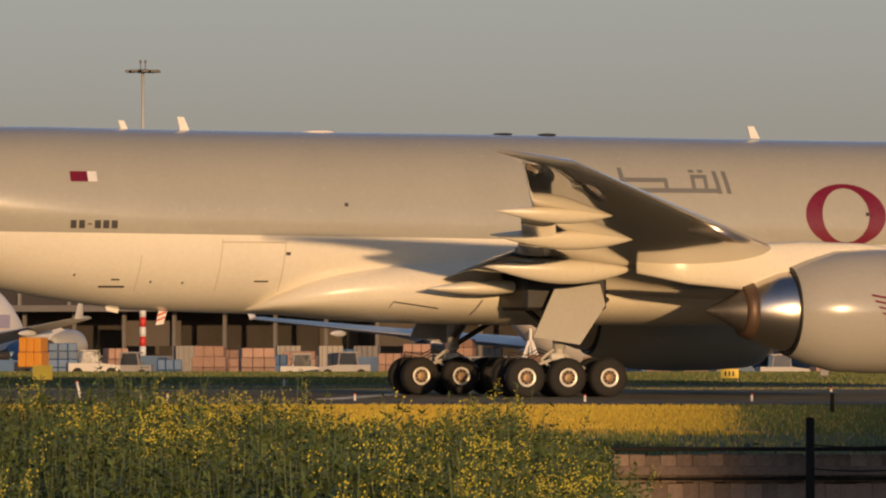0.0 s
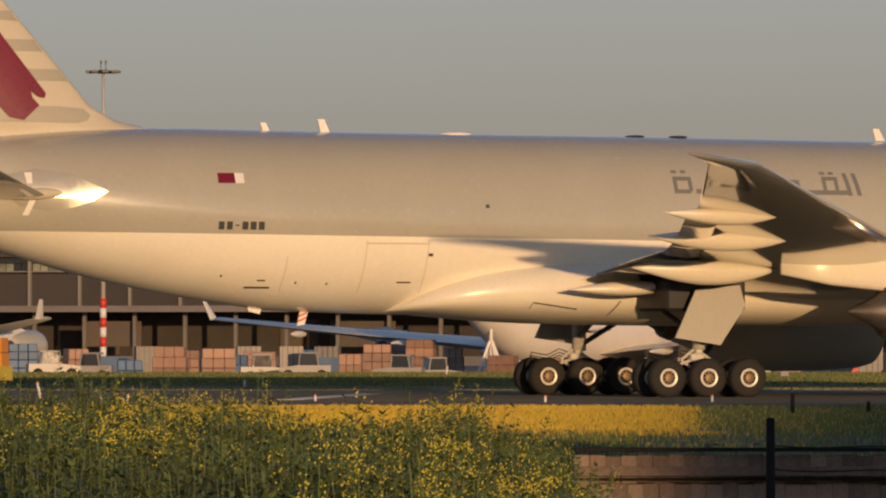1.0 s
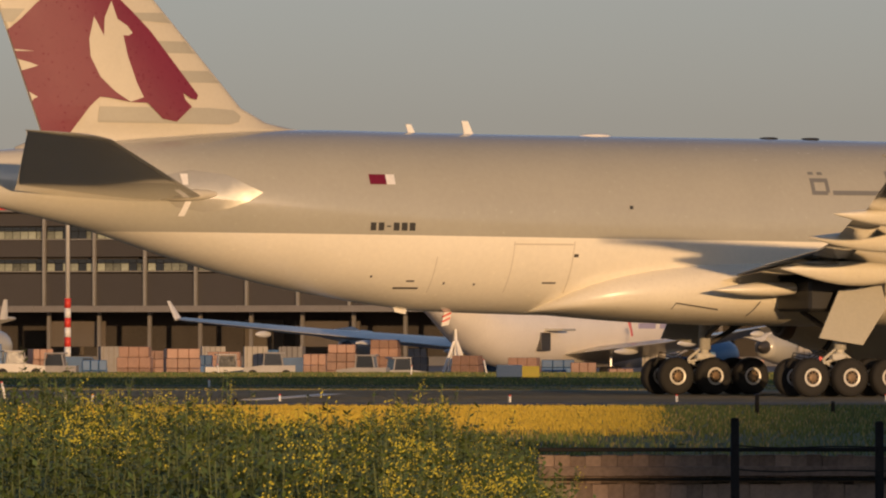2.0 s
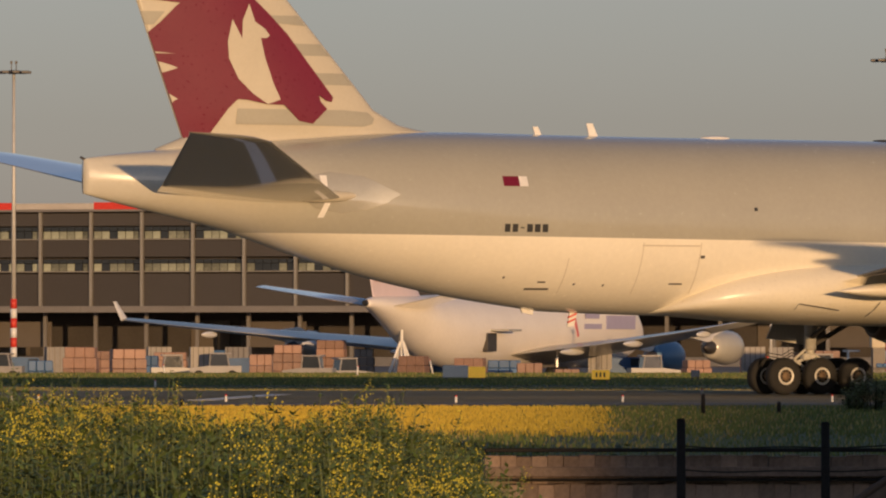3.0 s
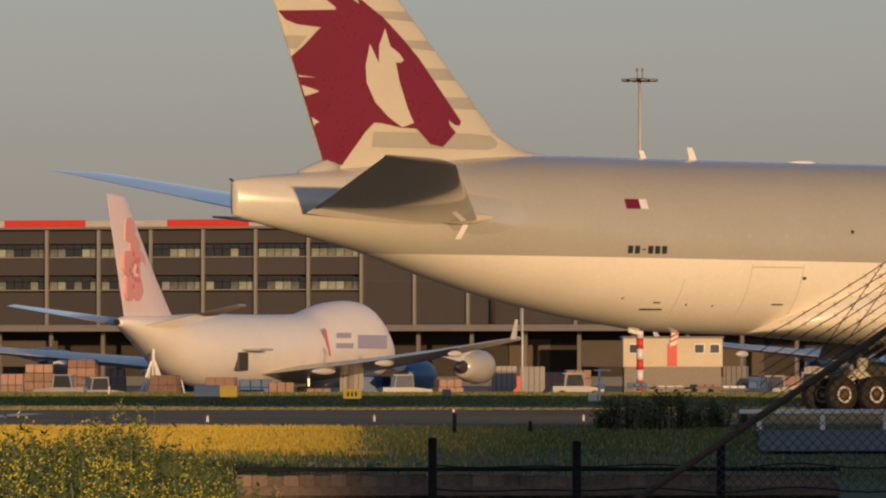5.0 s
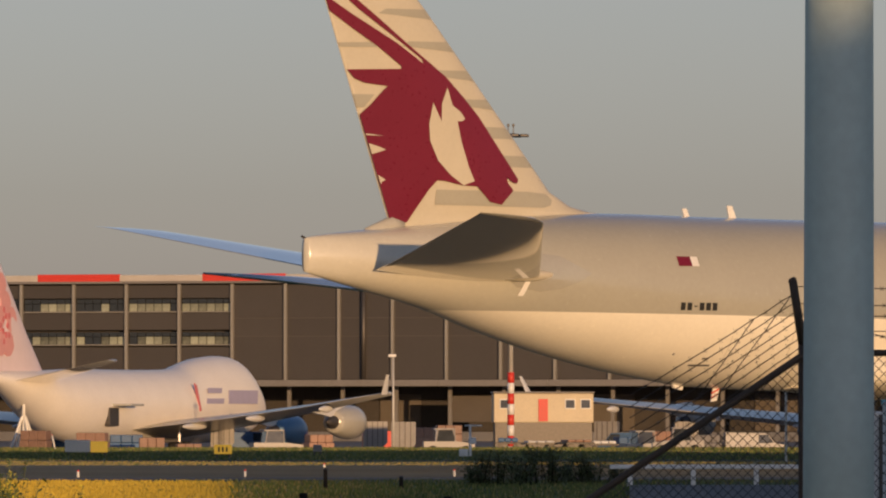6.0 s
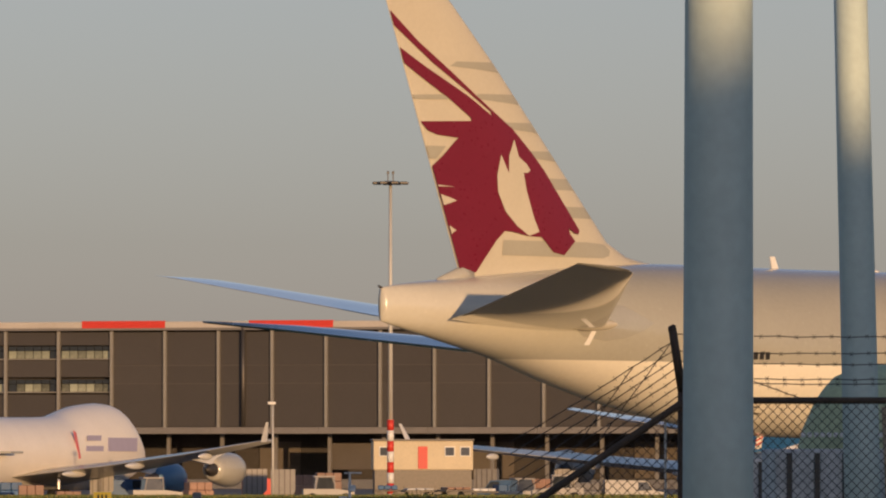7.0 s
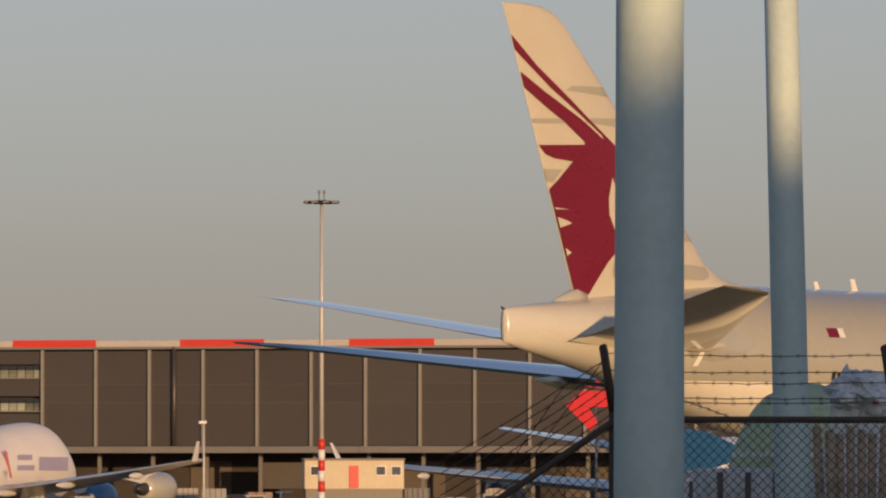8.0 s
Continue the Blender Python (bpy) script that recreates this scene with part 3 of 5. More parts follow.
            part(name, bm, m, fin)
    bm = bmesh.new()
    loft(bm, [oval(x, t, b, h, 16) for x, t, b, h in ((-26.2, 8.62, 8.2, 0.18), (-26.7, 8.75, 8.1, 0.2), (-27.3, 8.5, 8.0, 0.16), (-27.8, 8.3, 8.0, 0.05))])
    part("fin_tail_fairing", bm, M_GREY, jet, smooth=True)
    bm = bmesh.new()
    rod(bm, (-30.35, 0, 7.9), (-30.5, 0, 7.98), 0.05, 0.04, 8)
    part("tail_light", bm, M_DARKMETAL, jet)
    # blade aerials, fairings and roof vents on the spine; drain mast and beacons below
    for x, h, c in ((-13.5, 0.32, 0.26), (-11.4, 0.46, 0.34), (9.12, 0.38, 0.34), (16.0, 0.4, 0.3)):
        bm = bmesh.new()
        prism(bm, [(x + c / 2, 8.88), (x - c / 2, 8.88), (x - c / 2 - 0.12, 8.92 + h), (x - 0.05, 8.92 + h)], 0.05)
        part("aerial", bm, M_SIGWHITE, jet, "white blade aerial")
    bm = bmesh.new()
    canoe(bm, 0, -6.1, -7.3, 8.93, 0.3, 0.09)
    part("spine_fairing", bm, M_SIGWHITE, jet, "small white spine fairing", smooth=True)
    for x in (-0.1, 1.5):
        bm = bmesh.new()
        canoe(bm, 0, x + 0.36, x - 0.36, 8.93, 0.25, 0.045)
        part("roof_vent", bm, M_BLACK, jet, smooth=True)
    bm = bmesh.new()
    prism(bm, [(-12.3, 2.95), (-12.0, 2.95), (-12.15, 2.42), (-12.42, 2.38)], 0.06)
    mast = part("drain_mast", bm, M_SIGWHITE, jet)
    for k in range(2):
        bm = bmesh.new()
        z = 2.78 - 0.17 * k
        prism(bm, [(-12.37 - 0.02 * k, z - 0.11), (-12.06 - 0.03 * k, z + 0.02), (-12.06 - 0.03 * k, z + 0.08), (-12.37 - 0.02 * k, z - 0.05)], 0.07)
        part("red_band", bm, M_SIGRED, mast)
    bm = bmesh.new()
    prism(bm, [(-14.2, 3.0), (-13.7, 2.95), (-13.75, 2.78), (-14.15, 2.86)], 0.08)
    part("aerial", bm, M_SIGWHITE, jet, "white blade aerial")
    # painted marks on the right-hand side
    for name, m, polys in (("flag_field", M_RED, [[(-16.2, 7.46), (-15.6, 7.46), (-15.6, 7.12), (-16.2, 7.12)]]),
                           ("flag_hoist", M_SIGWHITE, [[(-15.6, 7.46), (-15.28, 7.46), (-15.28, 7.12), (-15.6, 7.12)]]),
                           ("registration_bar", M_BLACK, REGISTRATION), ("lettering", M_LETTER, LETTERING), ("roundel", M_RED, ROUNDEL),
                           ("vent_port", M_BLACK, [[(-6.75, 6.48), (-6.62, 6.48), (-6.62, 6.36), (-6.75, 6.36)], [(12.0, 6.3), (12.12, 6.3), (12.12, 6.18), (12.0, 6.18)]]),
                           ("scuff_plate", M_PLATE, [[(-20.0, 6.8), (-20.5, 6.5), (-21.2, 6.25), (-22.0, 6.15), (-22.9, 6.3), (-23.4, 6.7), (-23.6, 7.3), (-22.4, 7.55), (-21.2, 7.4)]]),
                           # plain white patches paint the highlight on the metal at the tailplane root
                           ("root_plate", M_SIGWHITE, [[(-22.75, 7.42), (-22.5, 7.42), (-22.5, 7.05), (-22.68, 7.05)], [(-22.6, 6.5), (-22.4, 6.5), (-22.6, 6.0), (-22.8, 6.0)]]),
                           ("panel_line", M_LINE, PANEL_LINES), ("service_hatch", M_DARKMETAL, HATCHES)):
        for poly in polys:
            bm = bmesh.new()
            patch(bm, poly, plate_side if name in ("scuff_plate", "root_plate") else body_side, 0.02 if name == "root_plate" else 0.012, 0.3)
            part(name, bm, m, jet, smooth=True)
    return jet


def bar(x, z, w, h, lean=0.0):
    return [(x, z), (x + w, z), (x + w + lean, z + h), (x + lean, z + h)]


# the fin emblem: an abstract antlered shape, pale cut-outs inside it
EMBLEM = [[(-30.42, 17.56), (-28.8, 16.51), (-27.38, 15.53), (-26.19, 14.68), (-24.65, 13.65), (-25.3, 13.6), (-25.58, 14.17), (-26.85, 14.98), (-28.17, 15.8), (-30.21, 17.04)],
          [(-29.92, 16.27), (-28.43, 15.62), (-26.59, 14.67), (-25.5, 14.0), (-24.9, 13.2), (-26.43, 13.81), (-26.46, 13.92), (-27.38, 14.54), (-28.43, 15.15), (-29.74, 15.73)],
          [(-28.64, 13.73), (-26.43, 13.81), (-25.0, 13.4), (-25.4, 12.9), (-27.06, 13.21), (-27.9, 13.29), (-28.32, 13.43)],
          [(-28.37, 12.19), (-27.64, 12.57), (-27.11, 13.11), (-26.43, 13.6), (-25.4, 13.85), (-24.65, 13.65), (-23.79, 12.88), (-23.12, 12.21), (-22.03, 10.84),
           (-21.44, 10.1), (-21.5, 9.95), (-21.71, 9.99), (-21.98, 10.18), (-21.92, 9.95), (-21.68, 9.71), (-22.22, 9.2), (-22.71, 9.29), (-23.25, 9.82),
           (-23.86, 9.84), (-24.59, 9.98), (-24.91, 10.0), (-25.25, 9.67),
           (-26.1, 8.53), (-27.1, 8.43)]]
CUTOUTS = [[(-23.92, 12.06), (-23.79, 12.15), (-23.98, 12.38), (-24.33, 12.61), (-24.54, 13.22), (-24.78, 12.65), (-24.8, 12.04), (-25.15, 12.68), (-25.31, 11.94),
            (-25.26, 11.35), (-24.91, 10.67), (-24.4, 10.19), (-23.86, 9.84), (-23.4, 10.0), (-23.65, 10.5), (-23.97, 11.39), (-24.12, 12.06)],
           [(-28.12, 11.55), (-27.16, 11.49), (-28.1, 11.49)], [(-28.02, 11.22), (-27.3, 11.1), (-27.06, 11.01), (-27.3, 10.93), (-27.88, 10.84)],
           [(-27.62, 10.14), (-27.2, 10.05), (-27.05, 9.97), (-27.2, 9.9), (-27.5, 9.82)]]
STRIPES = [[(-23.2, z0 - 0.2), (fin_le(z0 - 0.2) - 0.12, z0 - 0.2), (fin_le(z0 + 0.2) - 0.12, z0 + 0.2), (-24.5, z0 + 0.2)] for z0 in (11.7, 10.72)]
STRIPES += [[(fin_le(z0) - 2.3, z0 - 0.05), (fin_le(z0 - 0.2) - 0.12, z0 - 0.2), (fin_le(z0 + 0.15) - 0.12, z0 + 0.15), (fin_le(z0) - 2.0, z0 + 0.12)] for z0 in (15.75, 14.65, 13.68, 12.7)]
STRIPES += [[(-24.95, 9.15), (-20.3, 9.13), (-19.95, 9.22), (-19.85, 9.42), (-20.1, 9.62), (-21, 9.68), (-24.9, 9.68)],
            [(-29.0, 14.65), (-27.2, 14.72), (-26.8, 14.55), (-28.9, 14.5)], [(-28.6, 12.9), (-27.5, 12.9), (-27.9, 12.45), (-28.4, 12.45)]]
REGISTRATION = [bar(-16.24 + 0.285 * k, 5.57, 0.20, 0.27) for k in (0, 1)] + [bar(-15.66, 5.69, 0.14, 0.045)] + [bar(-15.42 + 0.285 * k, 5.57, 0.21, 0.27) for k in (0, 1, 2)]
LETTERING = [bar(7.0, 6.9, 0.16, 0.78, -0.1), bar(6.66, 6.9, 0.16, 0.78, -0.1), bar(3.3, 6.92, 3.4, 0.16), bar(6.2, 7.05, 0.14, 0.45), bar(5.75, 7.05, 0.14, 0.45), bar(5.75, 7.42, 0.6, 0.13),
             bar(5.72, 7.62, 0.2, 0.1), bar(6.05, 7.62, 0.2, 0.1), bar(3.2, 7.05, 0.16, 0.72, -0.05), bar(3.35, 7.28, 1.5, 0.15), bar(4.75, 7.0, 0.15, 0.42),
             bar(1.0, 6.92, 2.0, 0.16), bar(0.75, 7.0, 0.14, 0.5), bar(0.2, 6.92, 0.14, 0.5), bar(0.2, 6.92, 0.6, 0.14), bar(0.2, 7.36, 0.6, 0.14), bar(0.2, 7.62, 0.2, 0.1), bar(0.55, 7.62, 0.2, 0.1)]
ROUNDEL = []
for q in range(40):
    a0, a1 = q * math.tau / 40, (q + 1) * math.tau / 40 + 0.004
    ROUNDEL.append([(11.27 + rx * math.cos(a), 6.20 + rz * math.sin(a)) for a, rx, rz in ((a0, 1.47, 1.08), (a1, 1.47, 1.08), (a1, 0.86, 0.93), (a0, 0.86, 0.93))])
PANEL_LINES = [bar(-11.0, 3.5, 0.03, 1.75), bar(-8.8, 3.5, 0.03, 1.75), bar(-13.75, 3.5, 0.03, 1.2), bar(-11.02, 5.12, 2.2, 0.05)]
HATCHES = [bar(-14.95, 3.62, 0.85, 0.06), bar(-14.6, 3.86, 0.28, 0.05), bar(-8.75, 4.72, 0.16, 0.1), bar(-9.7, 3.82, 0.5, 0.05), bar(-13.3, 3.78, 0.07, 0.07), bar(-12.2, 3.75, 0.07, 0.07), bar(-15.9, 4.0, 0.07, 0.07)]
WHEELS = []
JET = build_freighter()

# ---------------------------------------------------------------- cargo terminal
def build_terminal():
    base = empty("cargo_terminal", pose(-39.75, 1075, -0.487, 0, 0, -19.49) @ Matrix.Scale(1.25, 4), "long brown panelled cargo terminal with red and white roof edge", "building")
    bay, first, last, solid = 6.332, -13, 30, 11
    u0, u1 = first * bay, last * bay
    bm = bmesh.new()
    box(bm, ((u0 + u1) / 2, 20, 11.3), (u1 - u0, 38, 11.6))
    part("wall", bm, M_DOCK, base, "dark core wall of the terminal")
    bm = bmesh.new()
    box(bm, ((u0 + u1) / 2, 19.5, 17.05), (u1 - u0, 41, 0.25))
    part("roof", bm, M_CANOPY, base, "flat grey roof")
    # filler block added under the facade, whose height is fitted to the view
    bm = bmesh.new()
    box(bm, ((u0 + u1) / 2, 18, -1.0), (u1 - u0, 42, 2.0))
    part("plinth", bm, M_APRON, base, "concrete filler block between the terminal and the lowered apron")
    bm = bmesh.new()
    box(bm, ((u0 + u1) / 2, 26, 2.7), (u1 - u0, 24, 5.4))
    part("dock_wall", bm, M_DOCK, base, "recessed loading dock wall, its shade put into the dark colour")
    # roof edge in red and white lengths
    seg = 9.9
    k = 0
    u = u0
    while u < u1:
        bm = bmesh.new()
        box(bm, (u + seg / 2, -0.7, 17.55), (seg, 0.5, 0.9 if k % 2 else 0.72), 0.03)
        part("roof_edge", bm, M_SIGRED if k % 2 else M_ROOFPALE, base, "red roof edge length" if k % 2 else "white roof edge length")
        u += seg
        k += 1
    col = bmesh.new()
    box(col, (0, 0, 0), (0.32, 0.5, 11.1))
    me_col = part("column", col, M_FRAMEL, base)
    me_col.matrix_basis = pose(u0, -0.55, 11.3)
    lower = bmesh.new()
    box(lower, (0, 0, 0), (0.4, 0.4, 5.2))
    me_low = part("dock_column", lower, M_CANOPY, base)
    me_low.matrix_basis = pose(u0, 1.0, 2.6)
    sizes = {}

    def panel(name, w, h, d, material, m):
        key = (name, w, h)
        if key not in sizes:
            bm = bmesh.new()
            box(bm, (0, 0, 0), (w, d, h), 0.03)
            ob = part(name, bm, material, base)
            ob.matrix_basis = m
            sizes[key] = ob.data
        else:
            shared(name, sizes[key], base, m)
    for b in range(first, last):
        uc = (b + 0.5) * bay
        if b > first:
            shared("column", me_col.data, base, pose(b * bay, -0.55, 11.3))
            shared("dock_column", me_low.data, base, pose(b * bay, 1.0, 2.6))
        if b < solid:
            panel("wall_panel", bay - 0.3, 1.5, 0.2, M_PANEL, pose(uc, -0.3, 16.0))
            panel("wall_panel", bay - 0.3, 1.95, 0.2, M_PANEL, pose(uc, -0.3, 12.6))
            panel("wall_panel", bay - 0.3, 3.8, 0.2, M_PANEL, pose(uc, -0.3, 7.75))
            for z in (14.45, 10.68):
                panel("window_frame", bay - 0.3, 0.14, 0.3, M_FRAMEL, pose(uc, -0.35, z - 0.76))
                for j in range(6):
                    w = (bay - 0.4) / 6
                    x = b * bay + 0.2 + w * (j + 0.5)
                    kind = random.random()
                    panel("pane_blind" if kind < 0.7 else "pane", w - 0.06, 0.86, 0.06, M_BLIND if kind < 0.7 else M_GLASS, pose(x, -0.16, z - 0.26))
                    panel("pane", w - 0.06, 0.5, 0.06, M_GLASS, pose(x, -0.16, z + 0.46))
        else:
            for z, h in ((14.85, 3.75), (11.9, 2.0), (8.4, 4.9)):
                panel("wall_panel", bay - 0.3, h, 0.2, M_PANEL, pose(uc, -0.3, z))
            for z in (12.94, 10.87):
                panel("panel_rail", bay - 0.34, 0.14, 0.12, M_PANELRAIL, pose(uc, -0.33, z))
    for b in range(first, last, 2):
        bm = bmesh.new()
        box(bm, ((b + 1) * bay, -1.6, 5.45), (2 * bay - 0.02, 4.4, 0.5), 0.04)
        box(bm, ((b + 1) * bay, -3.7, 5.52), (2 * bay - 0.02, 0.3, 0.75), 0.03)
        part("canopy", bm, M_CANOPY, base, "grey steel canopy over the docks")
    # dark vertical band on the facade, built as a round bar
    bm = bmesh.new()
    rod(bm, (solid * bay + 15.6, -0.75, 5.8), (solid * bay + 15.6, -0.75, 17.2), 0.28, 0.28, 10)
    part("downpipe", bm, M_DARKMETAL, base, "dark vertical band on the facade", smooth=True)
    for b in (-7, -5, -2, 2, 3, 6, 9, 13, 17, 20):
        panel("dock_door", 4.9, 4.2, 0.15, M_DOOR, pose((b + 0.5) * bay, 13.85, 2.2))
    for b in (-1, 4, 10, 15):
        bm = bmesh.new()
        box(bm, ((b + 0.5) * bay, 2.2, 2.6), (bay * 1.1, 0.4, 3.0), 0.05)
        part("dock_curtain", bm, M_DOOR, base, "beige dock curtain")


build_terminal()


# ---------------------------------------------------------------- parked four-engine freighters
def build_jumbo():
    jet = empty("parked_freighter", None, "white four-engine freighter parked in front of the terminal", "airplane", "parked freighters")
    rows = smooth_rows([(33.4, 5.5, 4.8, 0.2), (32.3, 6.2, 3.8, 1.5), (30, 7.8, 3.0, 2.4), (27, 9.6, 2.3, 2.95), (24, 10.25, 1.95, 3.15), (18, 10.1, 1.9, 3.25), (13.5, 9.5, 1.9, 3.25), (10, 8.95, 1.9, 3.25),
                        (0, 8.8, 1.9, 3.25), (-15, 8.8, 2.0, 3.25), (-22, 8.65, 3.2, 2.8), (-28, 8.6, 5.4, 1.9), (-33, 8.5, 7.1, 0.95), (-35.2, 8.2, 7.6, 0.35)], 3)
    bm = bmesh.new()
    loft(bm, [oval(r[0], r[1], r[2], r[3], 28) for r in rows])
    part("fuselage", bm, M_WHITEJET, jet, "white fuselage with raised forward deck", smooth=True)
    bm = bmesh.new()
    rod(bm, (-35.0, 0, 7.9), (-35.5, 0, 7.92), 0.35, 0.25, 10)
    part("tail_exhaust", bm, M_BLACK, jet)
    bm = bmesh.new()
    loft(bm, [foil_ring(le, te, th, z, 0, True) for z, le, te, th in ((7.6, -20.5, -33.2, 1.0), (8.6, -22.3, -33.6, 0.95), (12, -26.2, -34.9, 0.8), (16, -30.2, -36.4, 0.6), (19.0, -33.2, -37.5, 0.45), (19.4, -34.0, -37.6, 0.2))])
    fin = part("fin", bm, M_PALEPINK, jet, "pale pink tail fin", smooth=True)
    for k in range(6):
        a = k * math.tau / 5 + 0.3
        c = (-31.9 + 1.5 * math.cos(a), 12.6 + 2.0 * math.sin(a)) if k < 5 else (-33.0, 16.2)
        bm = bmesh.new()
        prism(bm, [(c[0] + (1.15 + 0.12 * math.cos(3 * j * math.tau / 14)) * math.cos(j * math.tau / 14), c[1] + 1.15 * math.sin(j * math.tau / 14)) for j in range(14)], 0.73 + 0.004 * k)
        part("petal", bm, M_PETAL, fin, "pale pink petal of the fin mark")
    for k in range(10):
        a = k * math.tau / 10
        c = (-31.9 + (0.6 + 0.5 * (k % 2)) * math.cos(a), 12.6 + (0.9 + 0.6 * (k % 2)) * math.sin(a))
        bm = bmesh.new()
        prism(bm, [(c[0] + 0.26 * math.cos(j * math.tau / 8), c[1] + 0.3 * math.sin(j * math.tau / 8)) for j in range(8)], 0.78)
        part("stamen", bm, M_PINK, fin, "red dot of the fin mark")
    for side in (-1, 1):
        bm = bmesh.new()
        loft(bm, [foil_ring(11, -6.0, 1.7, side * 2.5, 3.2), foil_ring(4.5, -6.6, 1.2, side * 11.7, 4.2), foil_ring(-5, -11.8, 0.8, side * 21, 5.2), foil_ring(-15.2, -18.7, 0.35, side * 31.5, 6.5)])
        part("wing", bm, M_GREY, jet, "swept grey wing", smooth=True)
        bm = bmesh.new()
        loft(bm, [[(x, side * (31.5 + (z - 6.5) * 0.35 + t), z) for x, t in ((le, 0), ((le + te) / 2, 0.09), (te, 0), ((le + te) / 2, -0.09))] for z, le, te in ((6.4, -16.9, -18.7), (8.2, -18.3, -19.1))])
        part("winglet", bm, M_SIGWHITE, jet, "white upturned winglet")
        for w, xe, ze in ((11.7, 12.6, 3.0), (21.0, 3.0, 3.9)):
            bm = bmesh.new()
            turned(bm, [(-5.4, 0.85), (-4.9, 1.1), (-3.2, 1.45), (-1.5, 1.62), (-0.3, 1.55), (0, 1.42), (-0.3, 1.3), (-1.2, 1.24)], 24)
            bmesh.ops.translate(bm, vec=(xe, side * w, ze), verts=bm.verts)
            eng = part("engine_cowl", bm, M_NACBLUE if w < 15 else M_GREY, jet, "rounded engine cowl", smooth=True)
            bm = bmesh.new()
            turned(bm, [(-4.6, 0.7), (-5.6, 0.62), (-6.4, 0.35), (-7.0, 0.05)], 20)
            bmesh.ops.translate(bm, vec=(xe, side * w, ze), verts=bm.verts)
            part("nozzle", bm, M_DARKMETAL, eng, "dark engine nozzle", smooth=True)
            bm = bmesh.new()
            prism(bm, [(xe - 1.2, ze + 1.3), (xe - 6.5, ze + 0.5), (xe - 11.0, ze + 0.9), (xe - 11.0, ze + 1.5), (xe - 4, ze + 1.9)], 0.4, "XZ", side * w)
            part("pylon", bm, M_SIGWHITE, jet)
        for w in (8.5, 16.0, 24.5):
            bm = bmesh.new()
            canoe(bm, side * w, -2 - 0.62 * (w - 8), -8.5 - 0.45 * (w - 8), 3.45 + 0.1 * (w - 8), 0.3, 0.32)
            part("flap_fairing", bm, M_SIGWHITE, jet, smooth=True)
        bm = bmesh.new()
        loft(bm, [foil_ring(-23.0, -31.5, 0.8, side * 1.0, 7.6), foil_ring(-31.5, -34.6, 0.3, side * 11.0, 9.4)])
        part("tailplane", bm, M_SKIN, jet, "swept grey tailplane", smooth=True)
        for x, w in ((-3.5, 1.9), (-0.8, 5.2)):
            bm = bmesh.new()
            rod(bm, (x, side * w, 1.2), (x, side * w, 3.2), 0.2, 0.2, 8)
            part("gear_strut", bm, M_METAL, jet)
            for dx in (-0.75, 0.75):
                bm = bmesh.new()
                turned(bm, [(-0.7, 0.45), (-0.68, 0.6), (-0.3, 0.62), (0.3, 0.62), (0.68, 0.6), (0.7, 0.45)], 18, "Y")
                bmesh.ops.translate(bm, vec=(x + dx, side * w, 1.47), verts=bm.verts)
                part("wheel", bm, M_TYRE, jet, smooth=True)
    # right-hand side: open cargo door, red mark and writing as bars
    bm = bmesh.new()
    box(bm, (-12.7, -3.1, 4.4), (2.4, 0.5, 1.7), 0.05)
    part("cargo_opening", bm, M_DARKMETAL, jet, "dark open side cargo doorway")
    bm = bmesh.new()
    box(bm, (-11.2, -4.1, 5.5), (3.4, 1.9, 0.2), 0.05, None)
    part("cargo_door", bm, M_GREY, jet, "raised side cargo door")
    bm = bmesh.new()
    prism(bm, [(8.2, 7.6), (8.9, 7.4), (10.2, 5.0), (9.8, 4.9)], 0.08, "XZ", -3.24)
    part("red_mark", bm, M_PINK, jet)
    for x, z, w, h, m in ((12.0, 6.9, 3.6, 0.5, M_LILAC), (11.6, 5.9, 4.6, 0.5, M_LILAC), (17.5, 6.3, 8.0, 1.3, M_LILAC)):
        bm = bmesh.new()
        prism(bm, bar(x, z - h / 2, w, h, 0.1), 0.06, "XZ", -3.25)
        part("writing_bar", bm, m, jet)
    return jet


M_WHITEJET = mat("jumbo_white", (0.84, 0.78, 0.70), 0.4, 0, 0.06, 0.3, 4, 0.0)
JUMBO = build_jumbo()
JUMBO.matrix_world = pose(18.25, 690, -2.65, 0, 0, 67.2)
copy_thing(JUMBO, pose(-54.9, 690, -2.65, 0, 0, 67.2))
copy_thing(JUMBO, pose(91.4, 690, -2.65, 0, 0, 67.2))


